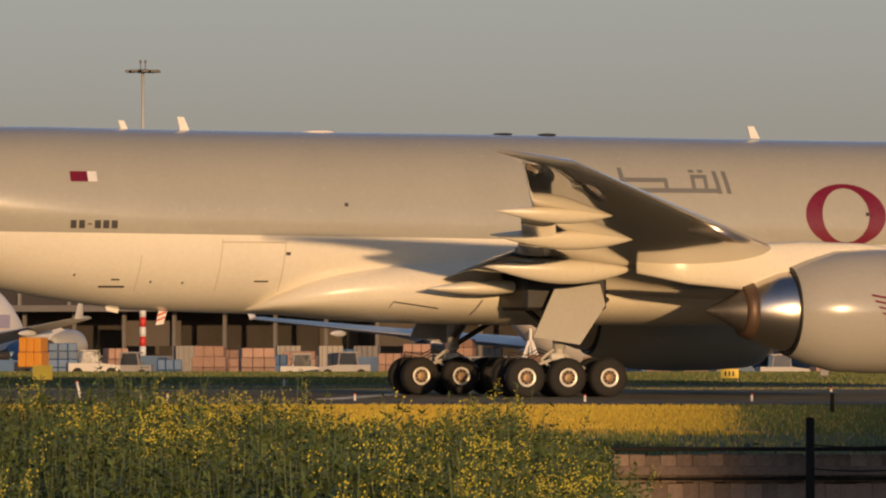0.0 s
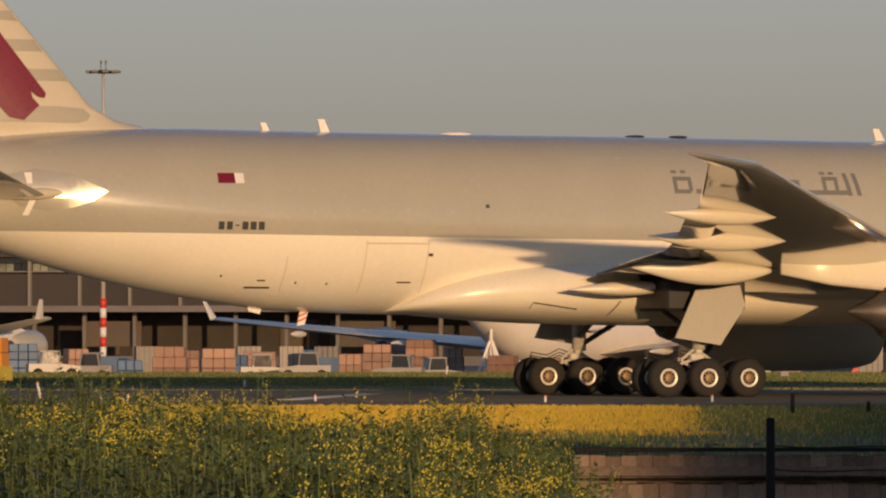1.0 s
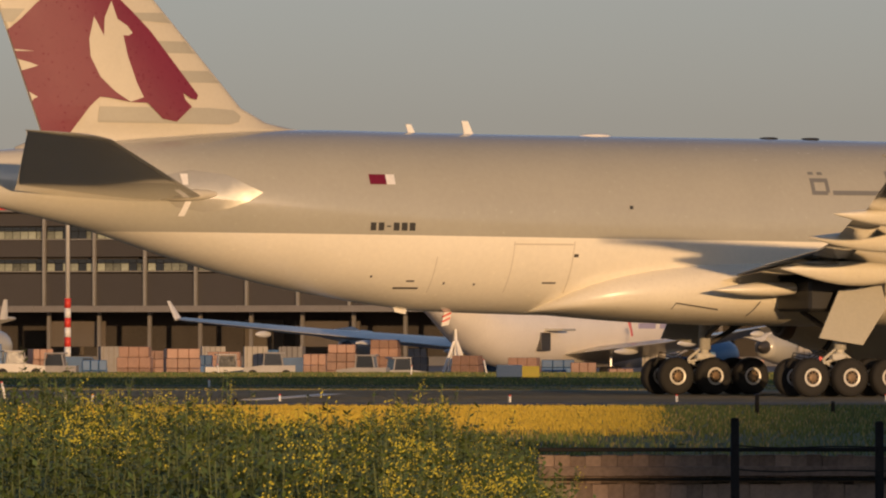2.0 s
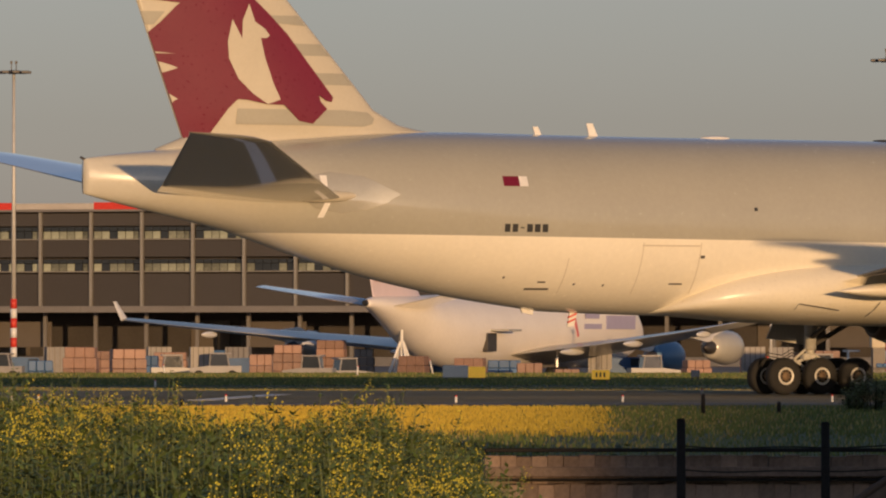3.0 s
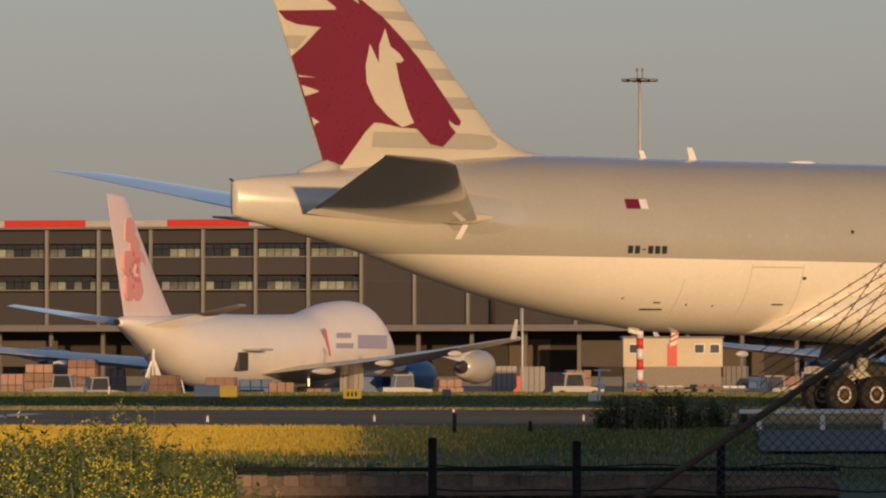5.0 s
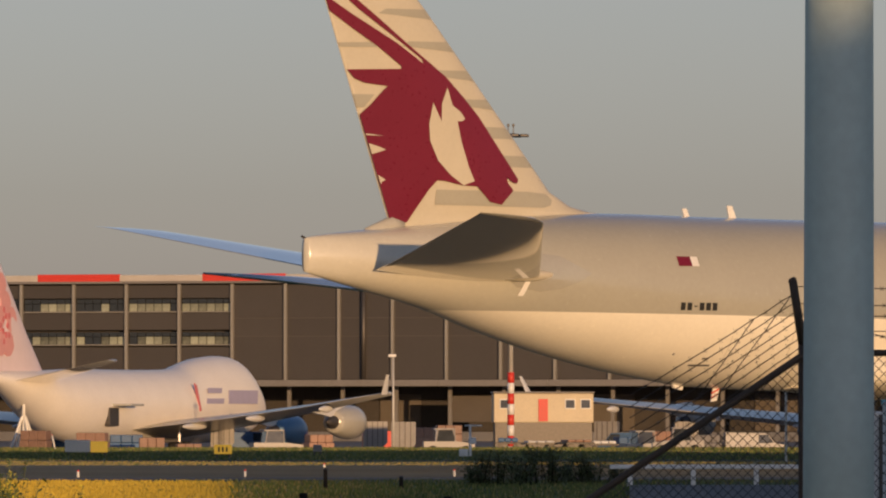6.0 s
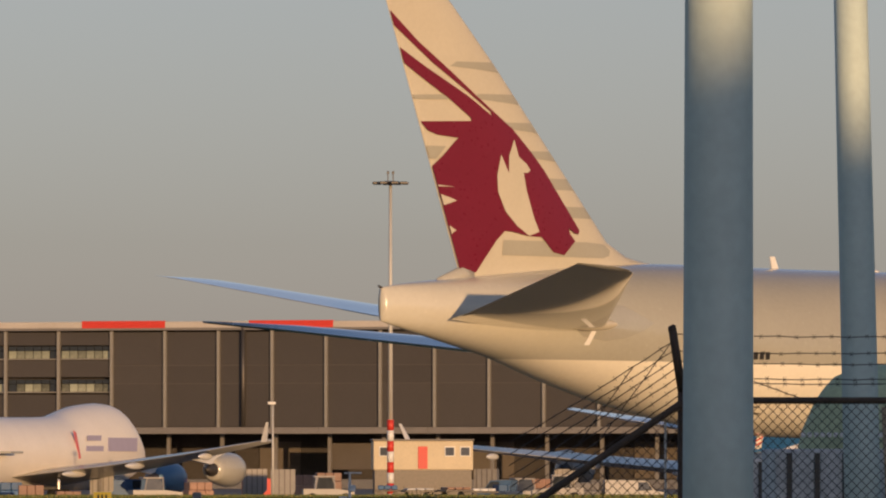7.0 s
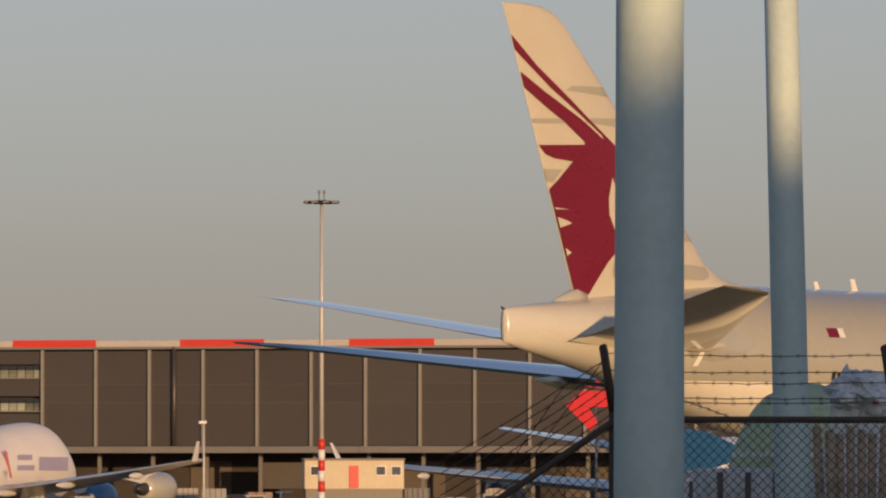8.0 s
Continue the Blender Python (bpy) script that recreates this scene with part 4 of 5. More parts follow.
# ---------------------------------------------------------------- masts, cabin and apron equipment
def flood_mast(x0, d, top, k0=1.0):
    p = far(x0, d)
    top -= apron_z(d)
    base = empty("flood_mast", pose(p.x, p.y, apron_z(p.y)), "tall pale floodlight mast with red and white lower bands", "floodlight mast", "flood masts")
    bm = bmesh.new()
    rod(bm, (0, 0, 8 * k0 ** 0.9), (0, 0, top), 0.24 * k0, 0.15 * k0, 12)
    part("pole", bm, M_MASTGREY, base, "pale steel pole", smooth=True)
    for k in range(8):
        bm = bmesh.new()
        rod(bm, (0, 0, k * k0 ** 0.9), (0, 0, (k + 1) * k0 ** 0.9), 0.34 * k0, 0.34 * k0, 12)
        part("band", bm, M_SIGRED if k % 2 else M_SIGWHITE, base, "red band" if k % 2 else "white band", smooth=True)
    bm = bmesh.new()
    turned(bm, [(-0.18 * k0, 0.5 * k0), (-0.1 * k0, 0.9 * k0), (0.1 * k0, 0.9 * k0), (0.18 * k0, 0.5 * k0)], 20)
    bmesh.ops.rotate(bm, cent=(0, 0, 0), matrix=Matrix.Rotation(radians(90), 3, "Y"), verts=bm.verts)
    bmesh.ops.translate(bm, vec=(0, 0, top), verts=bm.verts)
    part("head_frame", bm, M_DARKMETAL, base)
    for k in range(8):
        a = k * math.tau / 8 + 0.2
        bm = bmesh.new()
        box(bm, (1.45 * k0 * math.cos(a), 1.45 * k0 * math.sin(a), top - 0.02), (0.75 * k0, 0.6 * k0, 0.26 * k0), 0.04, None)
        rod(bm, (0.5 * k0 * math.cos(a), 0.5 * k0 * math.sin(a), top), (1.5 * k0 * math.cos(a), 1.5 * k0 * math.sin(a), top), 0.06, 0.06, 6)
        part("lamp_head", bm, M_DARKMETAL, base, "dark floodlight head")
    for s in (-0.25 * k0, 0.25 * k0):
        bm = bmesh.new()
        rod(bm, (s, 0, top + 0.1), (s, 0, top + 1.0 * k0), 0.05 * k0, 0.05 * k0, 6)
        box(bm, (s, 0, top + 1.0 * k0), (0.22 * k0, 0.22 * k0, 0.3 * k0), 0.03)
        part("obstruction_light", bm, M_DARKMETAL, base)


flood_mast(253, 760, EYE + 474 * 760 / 13000)
flood_mast(1800, 490, EYE + 496 * 490 / 13000, 0.68)
flood_mast(-1150, 800, 30)


def site_cabin(x0, x1, d, floor):
    """A portable cabin raised to fit the camera's view, on a tall dark filler block."""
    a, b = far(x0, d), far(x1, d)
    w = b.x - a.x
    base = empty("site_cabin", pose((a.x + b.x) / 2, d, floor), "cream portable cabin with a red door", "cabin")
    bm = bmesh.new()
    box(bm, (0, 0, 1.3), (w, 2.6, 2.6), 0.06)
    part("body", bm, M_CABIN, base)
    bm = bmesh.new()
    box(bm, (0, 0, 2.68), (w + 0.2, 2.9, 0.16), 0.04)
    part("roof", bm, M_CANOPY, base)
    bm = bmesh.new()
    box(bm, (-0.05, -1.33, 1.1), (0.85, 0.08, 2.0), 0.02)
    part("door", bm, M_SIGRED, base, "red cabin door")
    for x in (-w * 0.39, w * 0.265, w * 0.42):
        bm = bmesh.new()
        box(bm, (x, -1.33, 1.65), (0.95, 0.1, 0.9), 0.02)
        win = part("window", bm, M_SIGWHITE, base, "small white-framed window")
        bm = bmesh.new()
        box(bm, (x, -1.385, 1.65), (0.78, 0.03, 0.72))
        part("pane", bm, M_GLASS, win)
    depth = floor - apron_z(d)
    bm = bmesh.new()
    box(bm, (0, 0, -depth / 2), (w * 0.97, 2.4, depth))
    part("footing", bm, M_DARKMETAL, base, "dark filler block under the raised cabin")


site_cabin(1768, 1944, 655, 1.25)


def pallet_load(p, w, d, h, m):
    base = empty("cargo_pallet", pose(p.x, p.y, apron_z(p.y), 0, 0, random.uniform(-20, 20)), "wrapped cardboard cargo stacked on an air pallet", "cargo", "cargo pallets")
    bm = bmesh.new()
    box(bm, (0, 0, 0.5), (w + 0.3, d + 0.3, 0.12), 0.02)
    for sx in (-1, 1):
        for sy in (-1, 1):
            rod(bm, (sx * w * 0.35, sy * d * 0.35 - 0.1, 0.22), (sx * w * 0.35, sy * d * 0.35 + 0.1, 0.22), 0.22, 0.22, 10)
    part("dolly", bm, M_DARKMETAL, base, "dark steel dolly")
    rows = max(1, round(h / 0.8))
    for r in range(rows):
        bm = bmesh.new()
        k = 1 - 0.12 * random.random() * (r == rows - 1)
        for j in range(3):
            box(bm, ((j - 1) * w * k / 3, 0, 0.56 + (r + 0.5) * h / rows), (w * k / 3 - 0.02, d * k, h / rows - 0.02), 0.05)
        part("carton_layer", bm, m, base)


def container(p, w, h):
    base = empty("freight_container", pose(p.x, p.y, apron_z(p.y), 0, 0, random.uniform(-15, 15)), "aluminium air freight container on a dolly", "container", "freight containers")
    bm = bmesh.new()
    prism(bm, [(-w / 2, 0.55), (w / 2 - 0.5, 0.55), (w / 2, 1.1), (w / 2, h), (-w / 2, h)], 1.5)
    part("shell", bm, M_ULD, base)
    for k in range(4):
        bm = bmesh.new()
        box(bm, (-w / 2 + (k + 0.5) * w / 4.4, -0.77, (h + 0.7) / 2), (0.07, 0.05, h - 0.7))
        part("rib", bm, M_DARKMETAL, base)
    bm = bmesh.new()
    box(bm, (0, 0, 0.42), (w + 0.2, 1.6, 0.14))
    for sx in (-1, 1):
        rod(bm, (sx * w * 0.35, -0.6, 0.2), (sx * w * 0.35, 0.6, 0.2), 0.2, 0.2, 10)
    part("dolly", bm, M_DARKMETAL, base)


def tug(p, m, turn):
    base = empty("apron_tractor", pose(p.x, p.y, apron_z(p.y), 0, 0, turn), "small white apron tractor with a cab", "tractor", "apron tractors")
    bm = bmesh.new()
    prism(bm, [(-1.7, 0.35), (1.7, 0.35), (1.7, 0.85), (0.5, 1.0), (-1.7, 1.0)], 1.5)
    part("body", bm, m, base)
    bm = bmesh.new()
    prism(bm, [(-0.9, 1.0), (0.45, 1.0), (0.2, 1.75), (-0.8, 1.75)], 1.3)
    part("cab_glass", bm, M_GLASS, base, "dark cab glazing")
    bm = bmesh.new()
    box(bm, (-0.3, 0, 1.82), (1.4, 1.45, 0.1), 0.03)
    for x in (-0.88, 0.4):
        for y in (-0.66, 0.66):
            rod(bm, (x, y, 1.0), (x * 0.85, y, 1.8), 0.05, 0.05, 6)
    part("cab_roof", bm, m, base)
    for x in (-1.1, 1.1):
        for y in (-0.7, 0.7):
            bm = bmesh.new()
            rod(bm, (x, y - 0.12, 0.36), (x, y + 0.12, 0.36), 0.36, 0.36, 14)
            part("wheel", bm, M_TYRE, base)


def van(p, m, turn, length=5.2):
    base = empty("service_van", pose(p.x, p.y, apron_z(p.y), 0, 0, turn), "service van parked on the apron", "van", "service vans")
    bm = bmesh.new()
    h = length / 2
    prism(bm, [(-h, 0.4), (h, 0.4), (h, 1.1), (h - 0.9, 1.3), (h - 1.5, 2.1), (-h, 2.2)], 1.9)
    part("body", bm, m, base)
    bm = bmesh.new()
    prism(bm, [(h - 1.55, 1.25), (h - 0.98, 1.3), (h - 1.5, 2.0), (h - 2.3, 2.0), (h - 2.3, 1.25)], 1.94)
    part("glazing", bm, M_GLASS, base)
    for x in (-h + 1.0, h - 1.0):
        for y in (-0.85, 0.85):
            bm = bmesh.new()
            rod(bm, (x, y - 0.12, 0.36), (x, y + 0.12, 0.36), 0.36, 0.36, 14)
            part("wheel", bm, M_TYRE, base)


def tail_stand(p):
    base = empty("tail_stand", pose(p.x, p.y, apron_z(p.y)), "white tripod tail stand under the parked freighter", "support stand")
    for k in range(4):
        a = k * math.tau / 4 + 0.5
        bm = bmesh.new()
        rod(bm, (1.6 * math.cos(a), 1.6 * math.sin(a), 0.0), (0.15 * math.cos(a), 0.15 * math.sin(a), 3.6), 0.13, 0.13, 8)
        part("leg", bm, M_SIGWHITE, base)
    bm = bmesh.new()
    rod(bm, (0, 0, 1.5), (0, 0, 5.6), 0.16, 0.14, 10)
    part("post", bm, M_SIGWHITE, base)
    bm = bmesh.new()
    box(bm, (0, 0, 0.1), (3.6, 3.6, 0.2), 0.03)
    part("frame", bm, M_SIGWHITE, base)


tail_stand(far(939, 664))


def apron_lamp(x0, d, h):
    p = far(x0, d)
    base = empty("apron_lamp", pose(p.x, p.y, apron_z(p.y)), "slim pale lamp post on the apron", "lamp post", "apron lamps")
    bm = bmesh.new()
    rod(bm, (0, 0, 0), (0, 0, h), 0.12, 0.08, 8)
    part("pole", bm, M_MASTGREY, base, smooth=True)
    bm = bmesh.new()
    box(bm, (-0.1, 0, h + 0.1), (0.7, 0.35, 0.25), 0.05)
    part("lamp_head", bm, M_SIGWHITE, base)


apron_lamp(1592, 640, 8.8)
for x0, d, w, h, m in ((60, 470, 1.6, 1.7, M_ORANGE), (205, 520, 1.6, 1.6, M_CARDBOARD), (372, 600, 2.8, 2.4, M_CARDBOARD), (400, 640, 2.4, 1.8, M_CARDBOARD), (455, 610, 2.9, 2.6, M_CARDBOARD), (490, 650, 2.0, 1.5, M_BLUE),
                       (530, 660, 3.0, 1.6, M_CARDBOARD), (738, 590, 2.4, 2.2, M_CARDBOARD), (690, 640, 2.0, 1.2, M_CARDBOARD), (815, 680, 2.6, 3.0, M_CARDBOARD), (872, 690, 2.0, 2.4, M_ULD),
                       (1060, 640, 2.8, 0.8, M_CARDBOARD), (1120, 650, 3.0, 0.7, M_BLUE), (1165, 640, 2.4, 0.9, M_CARDBOARD), (1230, 640, 2.2, 0.7, M_CARDBOARD), (1460, 650, 2.4, 1.3, M_CARDBOARD),
                       (1640, 690, 3.0, 2.2, M_CARDBOARD), (1690, 640, 2.2, 1.6, M_CARDBOARD), (2010, 640, 2.6, 1.4, M_BLUE), (2070, 660, 2.6, 1.9, M_CARDBOARD), (2150, 640, 2.4, 1.5, M_ULD), (-60, 520, 2.6, 2.0, M_CARDBOARD),
                       (110, 640, 2.6, 2.2, M_BLUE), (300, 560, 2.0, 1.3, M_BLUE), (620, 700, 2.4, 1.6, M_BLUE), (960, 660, 2.6, 1.3, M_CARDBOARD), (1010, 690, 2.4, 1.4, M_BLUE),
                       (1795, 468, 1.4, 0.2, M_BLUE), (1850, 470, 1.8, 0.3, M_GREYTARP), (1915, 468, 1.6, 0.1, M_CARDBOARD), (1965, 474, 1.6, 0.4, M_GREYTARP)):
    pallet_load(far(x0, d), w, 1.6, h + 0.35 + random.uniform(-0.6, 0.5), m)
for x0, d in ((330, 690), (510, 690), (585, 690), (650, 680), (790, 700), (1290, 690), (1560, 700), (1610, 660), (1970, 700), (2110, 690)):
    container(far(x0, d), 2.2, 3.1)
for x0, d, t in ((165, 480, 10), (225, 486, 175), (540, 490, 5), (610, 485, 180), (775, 492, 170), (845, 500, 20), (1385, 492, 10), (1690, 488, 0), (2095, 485, 178), (2040, 495, 12)):
    tug(far(x0, d), M_VEHICLE, t)
for x0, d, m, t in ((275, 690, M_BLUE, 0), (640, 655, M_BLUE, 180), (1335, 700, M_BLUE, 10), (1585, 720, M_SIGRED, 0), (2000, 660, M_BLUE, 170), (2230, 640, M_VEHICLE, 0), (20, 560, M_BLUE, 0)):
    van(far(x0, d), m, t)


# ---------------------------------------------------------------- taxiway signs, stakes and lights
def airfield_sign(x0, d, w, h, m, bars=False):
    p = far(x0, d)
    base = empty("taxiway_sign", pose(p.x, p.y, apron_z(p.y)), "lit low yellow taxiway sign box on short legs" if m is M_YELLOW else "low sign box on short legs beside the taxiway", "sign", "taxiway signs")
    bm = bmesh.new()
    box(bm, (0, 0, 0.18 + h / 2), (w, 0.25, h), 0.03)
    part("panel", bm, m, base)
    for s in (-1, 1):
        bm = bmesh.new()
        rod(bm, (s * w * 0.35, 0, 0), (s * w * 0.35, 0, 0.2), 0.04, 0.04, 6)
        part("leg", bm, M_DARKMETAL, base)
    if bars:
        for k in range(3):
            bm = bmesh.new()
            box(bm, (-w * 0.24 + k * w * 0.22, -0.13, 0.18 + h / 2), (w * 0.1, 0.02, h * 0.5))
            part("writing_bar", bm, M_BLACK, base)


airfield_sign(76, 318, 0.85, 0.62, M_YELLOW)
airfield_sign(1291, 330, 0.80, 0.42, M_YELLOW, True)
airfield_sign(1072, 345, 0.80, 0.52, M_YELLOW)
airfield_sign(1034, 345, 1.20, 0.58, M_MASTGREY)
airfield_sign(1458, 350, 0.42, 0.34, M_ULD)


def stake(x0, d, h, r, lean, m, label):
    p = far(x0, d)
    ob = empty("edge_marker", pose(p.x, p.y, apron_z(p.y), 0, lean, 0), label, "marker", "edge markers")
    bm = bmesh.new()
    rod(bm, (0, 0, -0.03), (0, 0, h), r, r * 0.85, 10)
    part("stake", bm, m, ob, smooth=True)
    bm = bmesh.new()
    rod(bm, (0, 0, h), (0, 0, h + 0.04), r * 1.15, r * 0.6, 10)
    part("cap", bm, M_SIGRED if m is M_SIGWHITE else M_BLACK, ob)


for x0, d in ((249, 229), (297, 231), (628, 231), (1035, 227), (-180, 230), (1330, 229), (1700, 230)):
    stake(x0, d, 0.2, 0.045, 0, M_SIGWHITE, "short white edge marker stake with red cap")
for x0, d, h, lean in ((143, 240, 0.55, -12), (994, 420, 0.8, -12), (520, 425, 0.5, -8), (503, 300, 0.3, 0), (860, 400, 0.5, 5), (1470, 270, 0.12, 0)):
    stake(x0, d, h, 0.05, lean, M_SIGWHITE, "slim leaning white marker stake")
for x0, d, h in ((550, 215, 0.2), (1472, 190, 0.52), (1606, 192, 0.3)):
    stake(x0, d, h, 0.06, 0, M_DARKWOOD, "short dark marker post in the grass")


def wind_light(x0, d):
    p = far(x0, d)
    base = empty("signal_stand", pose(p.x, p.y, apron_z(p.y)), "white signal stand with crossbar on the grass", "signal")
    bm = bmesh.new()
    rod(bm, (0, 0, 0), (0, 0, 1.5), 0.07, 0.05, 8)
    part("post", bm, M_SIGWHITE, base)
    bm = bmesh.new()
    box(bm, (0.1, 0, 0.75), (0.34, 0.2, 0.3), 0.04)
    part("box", bm, M_SIGWHITE, base)
    bm = bmesh.new()
    box(bm, (0.15, 0, 1.45), (0.8, 0.08, 0.07), 0.02)
    part("crossbar", bm, M_SIGWHITE, base)
    bm = bmesh.new()
    box(bm, (-0.3, 0, 0.2), (0.4, 0.3, 0.36), 0.04)
    part("lamp", bm, M_SIGWHITE, base)


wind_light(1728, 335)


# emission added to brighten the red board; no lamp is known there
M_GLOWRED = mat("red_board_added_glow", (0.7, 0.03, 0.02), 0.5, 0, 0.1, 2, 20, 0.0)
M_GLOWRED.node_tree.nodes["Principled BSDF"].inputs["Emission Color"].default_value = (1.0, 0.05, 0.03, 1)
M_GLOWRED.node_tree.nodes["Principled BSDF"].inputs["Emission Strength"].default_value = 0.45


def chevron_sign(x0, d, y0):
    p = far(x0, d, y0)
    base = empty("chevron_board", pose(p.x, p.y, apron_z(p.y)), "red chevron board with added glow on a thin post", "sign")
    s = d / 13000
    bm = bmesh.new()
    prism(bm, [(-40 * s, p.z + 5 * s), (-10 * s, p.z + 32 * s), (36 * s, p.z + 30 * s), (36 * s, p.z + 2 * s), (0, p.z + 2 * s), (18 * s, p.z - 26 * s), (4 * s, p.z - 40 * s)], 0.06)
    part("board", bm, M_GLOWRED, base, "red chevron board with added glow")
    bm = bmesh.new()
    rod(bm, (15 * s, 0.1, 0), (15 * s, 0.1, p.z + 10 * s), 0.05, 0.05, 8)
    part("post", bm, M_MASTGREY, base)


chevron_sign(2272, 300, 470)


def white_barrier():
    d = 195
    x_l, x_r, gap = far(1975, d).x, far(2760, d).x, 1.69
    base = empty("white_barrier", pose(0, d, 0), "low white barrier rail beside the service road", "barrier")
    bm = bmesh.new()
    box(bm, ((x_l + x_r) / 2, 0, 0.56), (x_r - x_l, 0.08, 0.12), 0.015)
    part("rail", bm, M_SIGWHITE, base)
    x = x_l + 0.55
    while x < x_r:
        bm = bmesh.new()
        box(bm, (x, 0.06, 0.26), (0.13, 0.06, 0.52), 0.01)
        part("post", bm, M_SIGWHITE, base)
        x += gap
    bm = bmesh.new()
    a, b = far(2010, 150).x, far(2010, 194).x
    prism(bm, [(a, 150), (a + 40, 150), (b + 40, 194), (b, 194)], 0.02, "XY", 0.075)
    tagged(part("service_road", bm, M_APRON), "dark paved service road beyond the fence", "road", kind="structure")


white_barrier()


# ---------------------------------------------------------------- fence side: wall, posts, poles, fence, tarps
def block_wall():
    d = 56
    x_a, x_b = far(1085, d).x, far(2150, d).x
    wall = tagged(empty("wall_retaining", pose(0, d, 0)), "low brown concrete block wall behind the weeds", "wall", kind="structure")
    bm = bmesh.new()
    box(bm, ((x_a + x_b) / 2, 0.14, 0.5), (x_b - x_a, 0.16, 1.0))
    part("wall_core", bm, M_CONCDARK, wall)
    bm = bmesh.new()
    box(bm, (0, 0, 0), (0.119, 0.2, 0.212), 0.004)
    me = None
    for r in range(5):
        z = 0.10 + r * 0.215
        x = x_a + (0.05 if r % 2 else 0.0)
        while x < min(x_b, x_a + 2.9 if r < 2 else x_b) - 0.1:
            m = pose(x + 0.06, random.uniform(-0.008, 0.008), z + random.uniform(-0.008, 0.008), 0, random.uniform(-0.8, 0.8), random.uniform(-1.0, 1.0))
            if me is None:
                ob = part("block", bm, M_CONC, wall)
                ob.matrix_basis = m
                me = ob.data
            else:
                shared("block", me, wall, m)
            x += 0.12
    # thin dark strips along the wall top and just below the ledge
    for z, y, h, m, label in ((1.11, -0.12, 0.03, M_DARKWOOD, "thin dark strip"), (0.945, -0.13, 0.075, M_CONC, "brown concrete ledge"), (0.885, -0.12, 0.02, M_DARKWOOD, "thin dark strip")):
        bm = bmesh.new()
        box(bm, ((x_a + x_b) / 2, y, z), (x_b - x_a, 0.1, h), 0.006)
        part("cap_rail", bm, m, wall, label)


block_wall()


def dark_fence():
    d = 55.4
    base = empty("post_fence", pose(0, d, 0), "dark post and wire fence before the wall", "fence")
    xs = [far(1433 + 255 * k, d).x for k in range(0, 3)]
    for k, x in enumerate(xs):
        top = EYE - (743 + 6 * k - 600) * d / 13000
        bm = bmesh.new()
        rod(bm, (x, 0, -0.1), (x, 0, top), 0.035, 0.033, 12)
        rod(bm, (x, 0, top), (x, 0, top + 0.02), 0.038, 0.022, 12)
        part("post", bm, M_DARKWOOD, base, "dark fence post", smooth=True)
    for z in (1.15, 0.97, 0.62):
        bm = bmesh.new()
        pts = [Vector((xs[0] + (xs[-1] + 2 - xs[0]) * k / 24, -0.03, z - 0.012 * math.sin(k * 1.1) - 0.02 * math.sin(k * math.pi / 8) ** 2)) for k in range(25)]
        loft(bm, [[p + Vector((0, 0.006 * math.cos(j * math.tau / 5), 0.006 * math.sin(j * math.tau / 5))) for j in range(5)] for p in pts])
        part("wire", bm, M_DARKWOOD, base)


dark_fence()


def steel_pole(x0, d, r, lean):
    p = far(x0, d)
    ob = empty("steel_pole", pose(p.x, p.y, 0, 0, lean, 0), "thick grey galvanised steel pole", "pole", "steel poles")
    bm = bmesh.new()
    rings = [[(rr * math.cos(a), rr * math.sin(a), z) for a in [k * math.tau / 40 for k in range(40)]] for z, rr in ((0.04, r * 1.05), (2, r * 1.02), (5, r * 0.98), (9.5, r * 0.9))]
    loft(bm, rings)
    part("shaft", bm, M_POLE, ob, smooth=True)
    bm = bmesh.new()
    box(bm, (0, 0, 0.02), (r * 3, r * 3, 0.05), 0.01)
    part("base_plate", bm, M_POLE, ob)


steel_pole(2378, 48, 0.228, 0.15)
steel_pole(2640, 80, 0.196, -1.3)


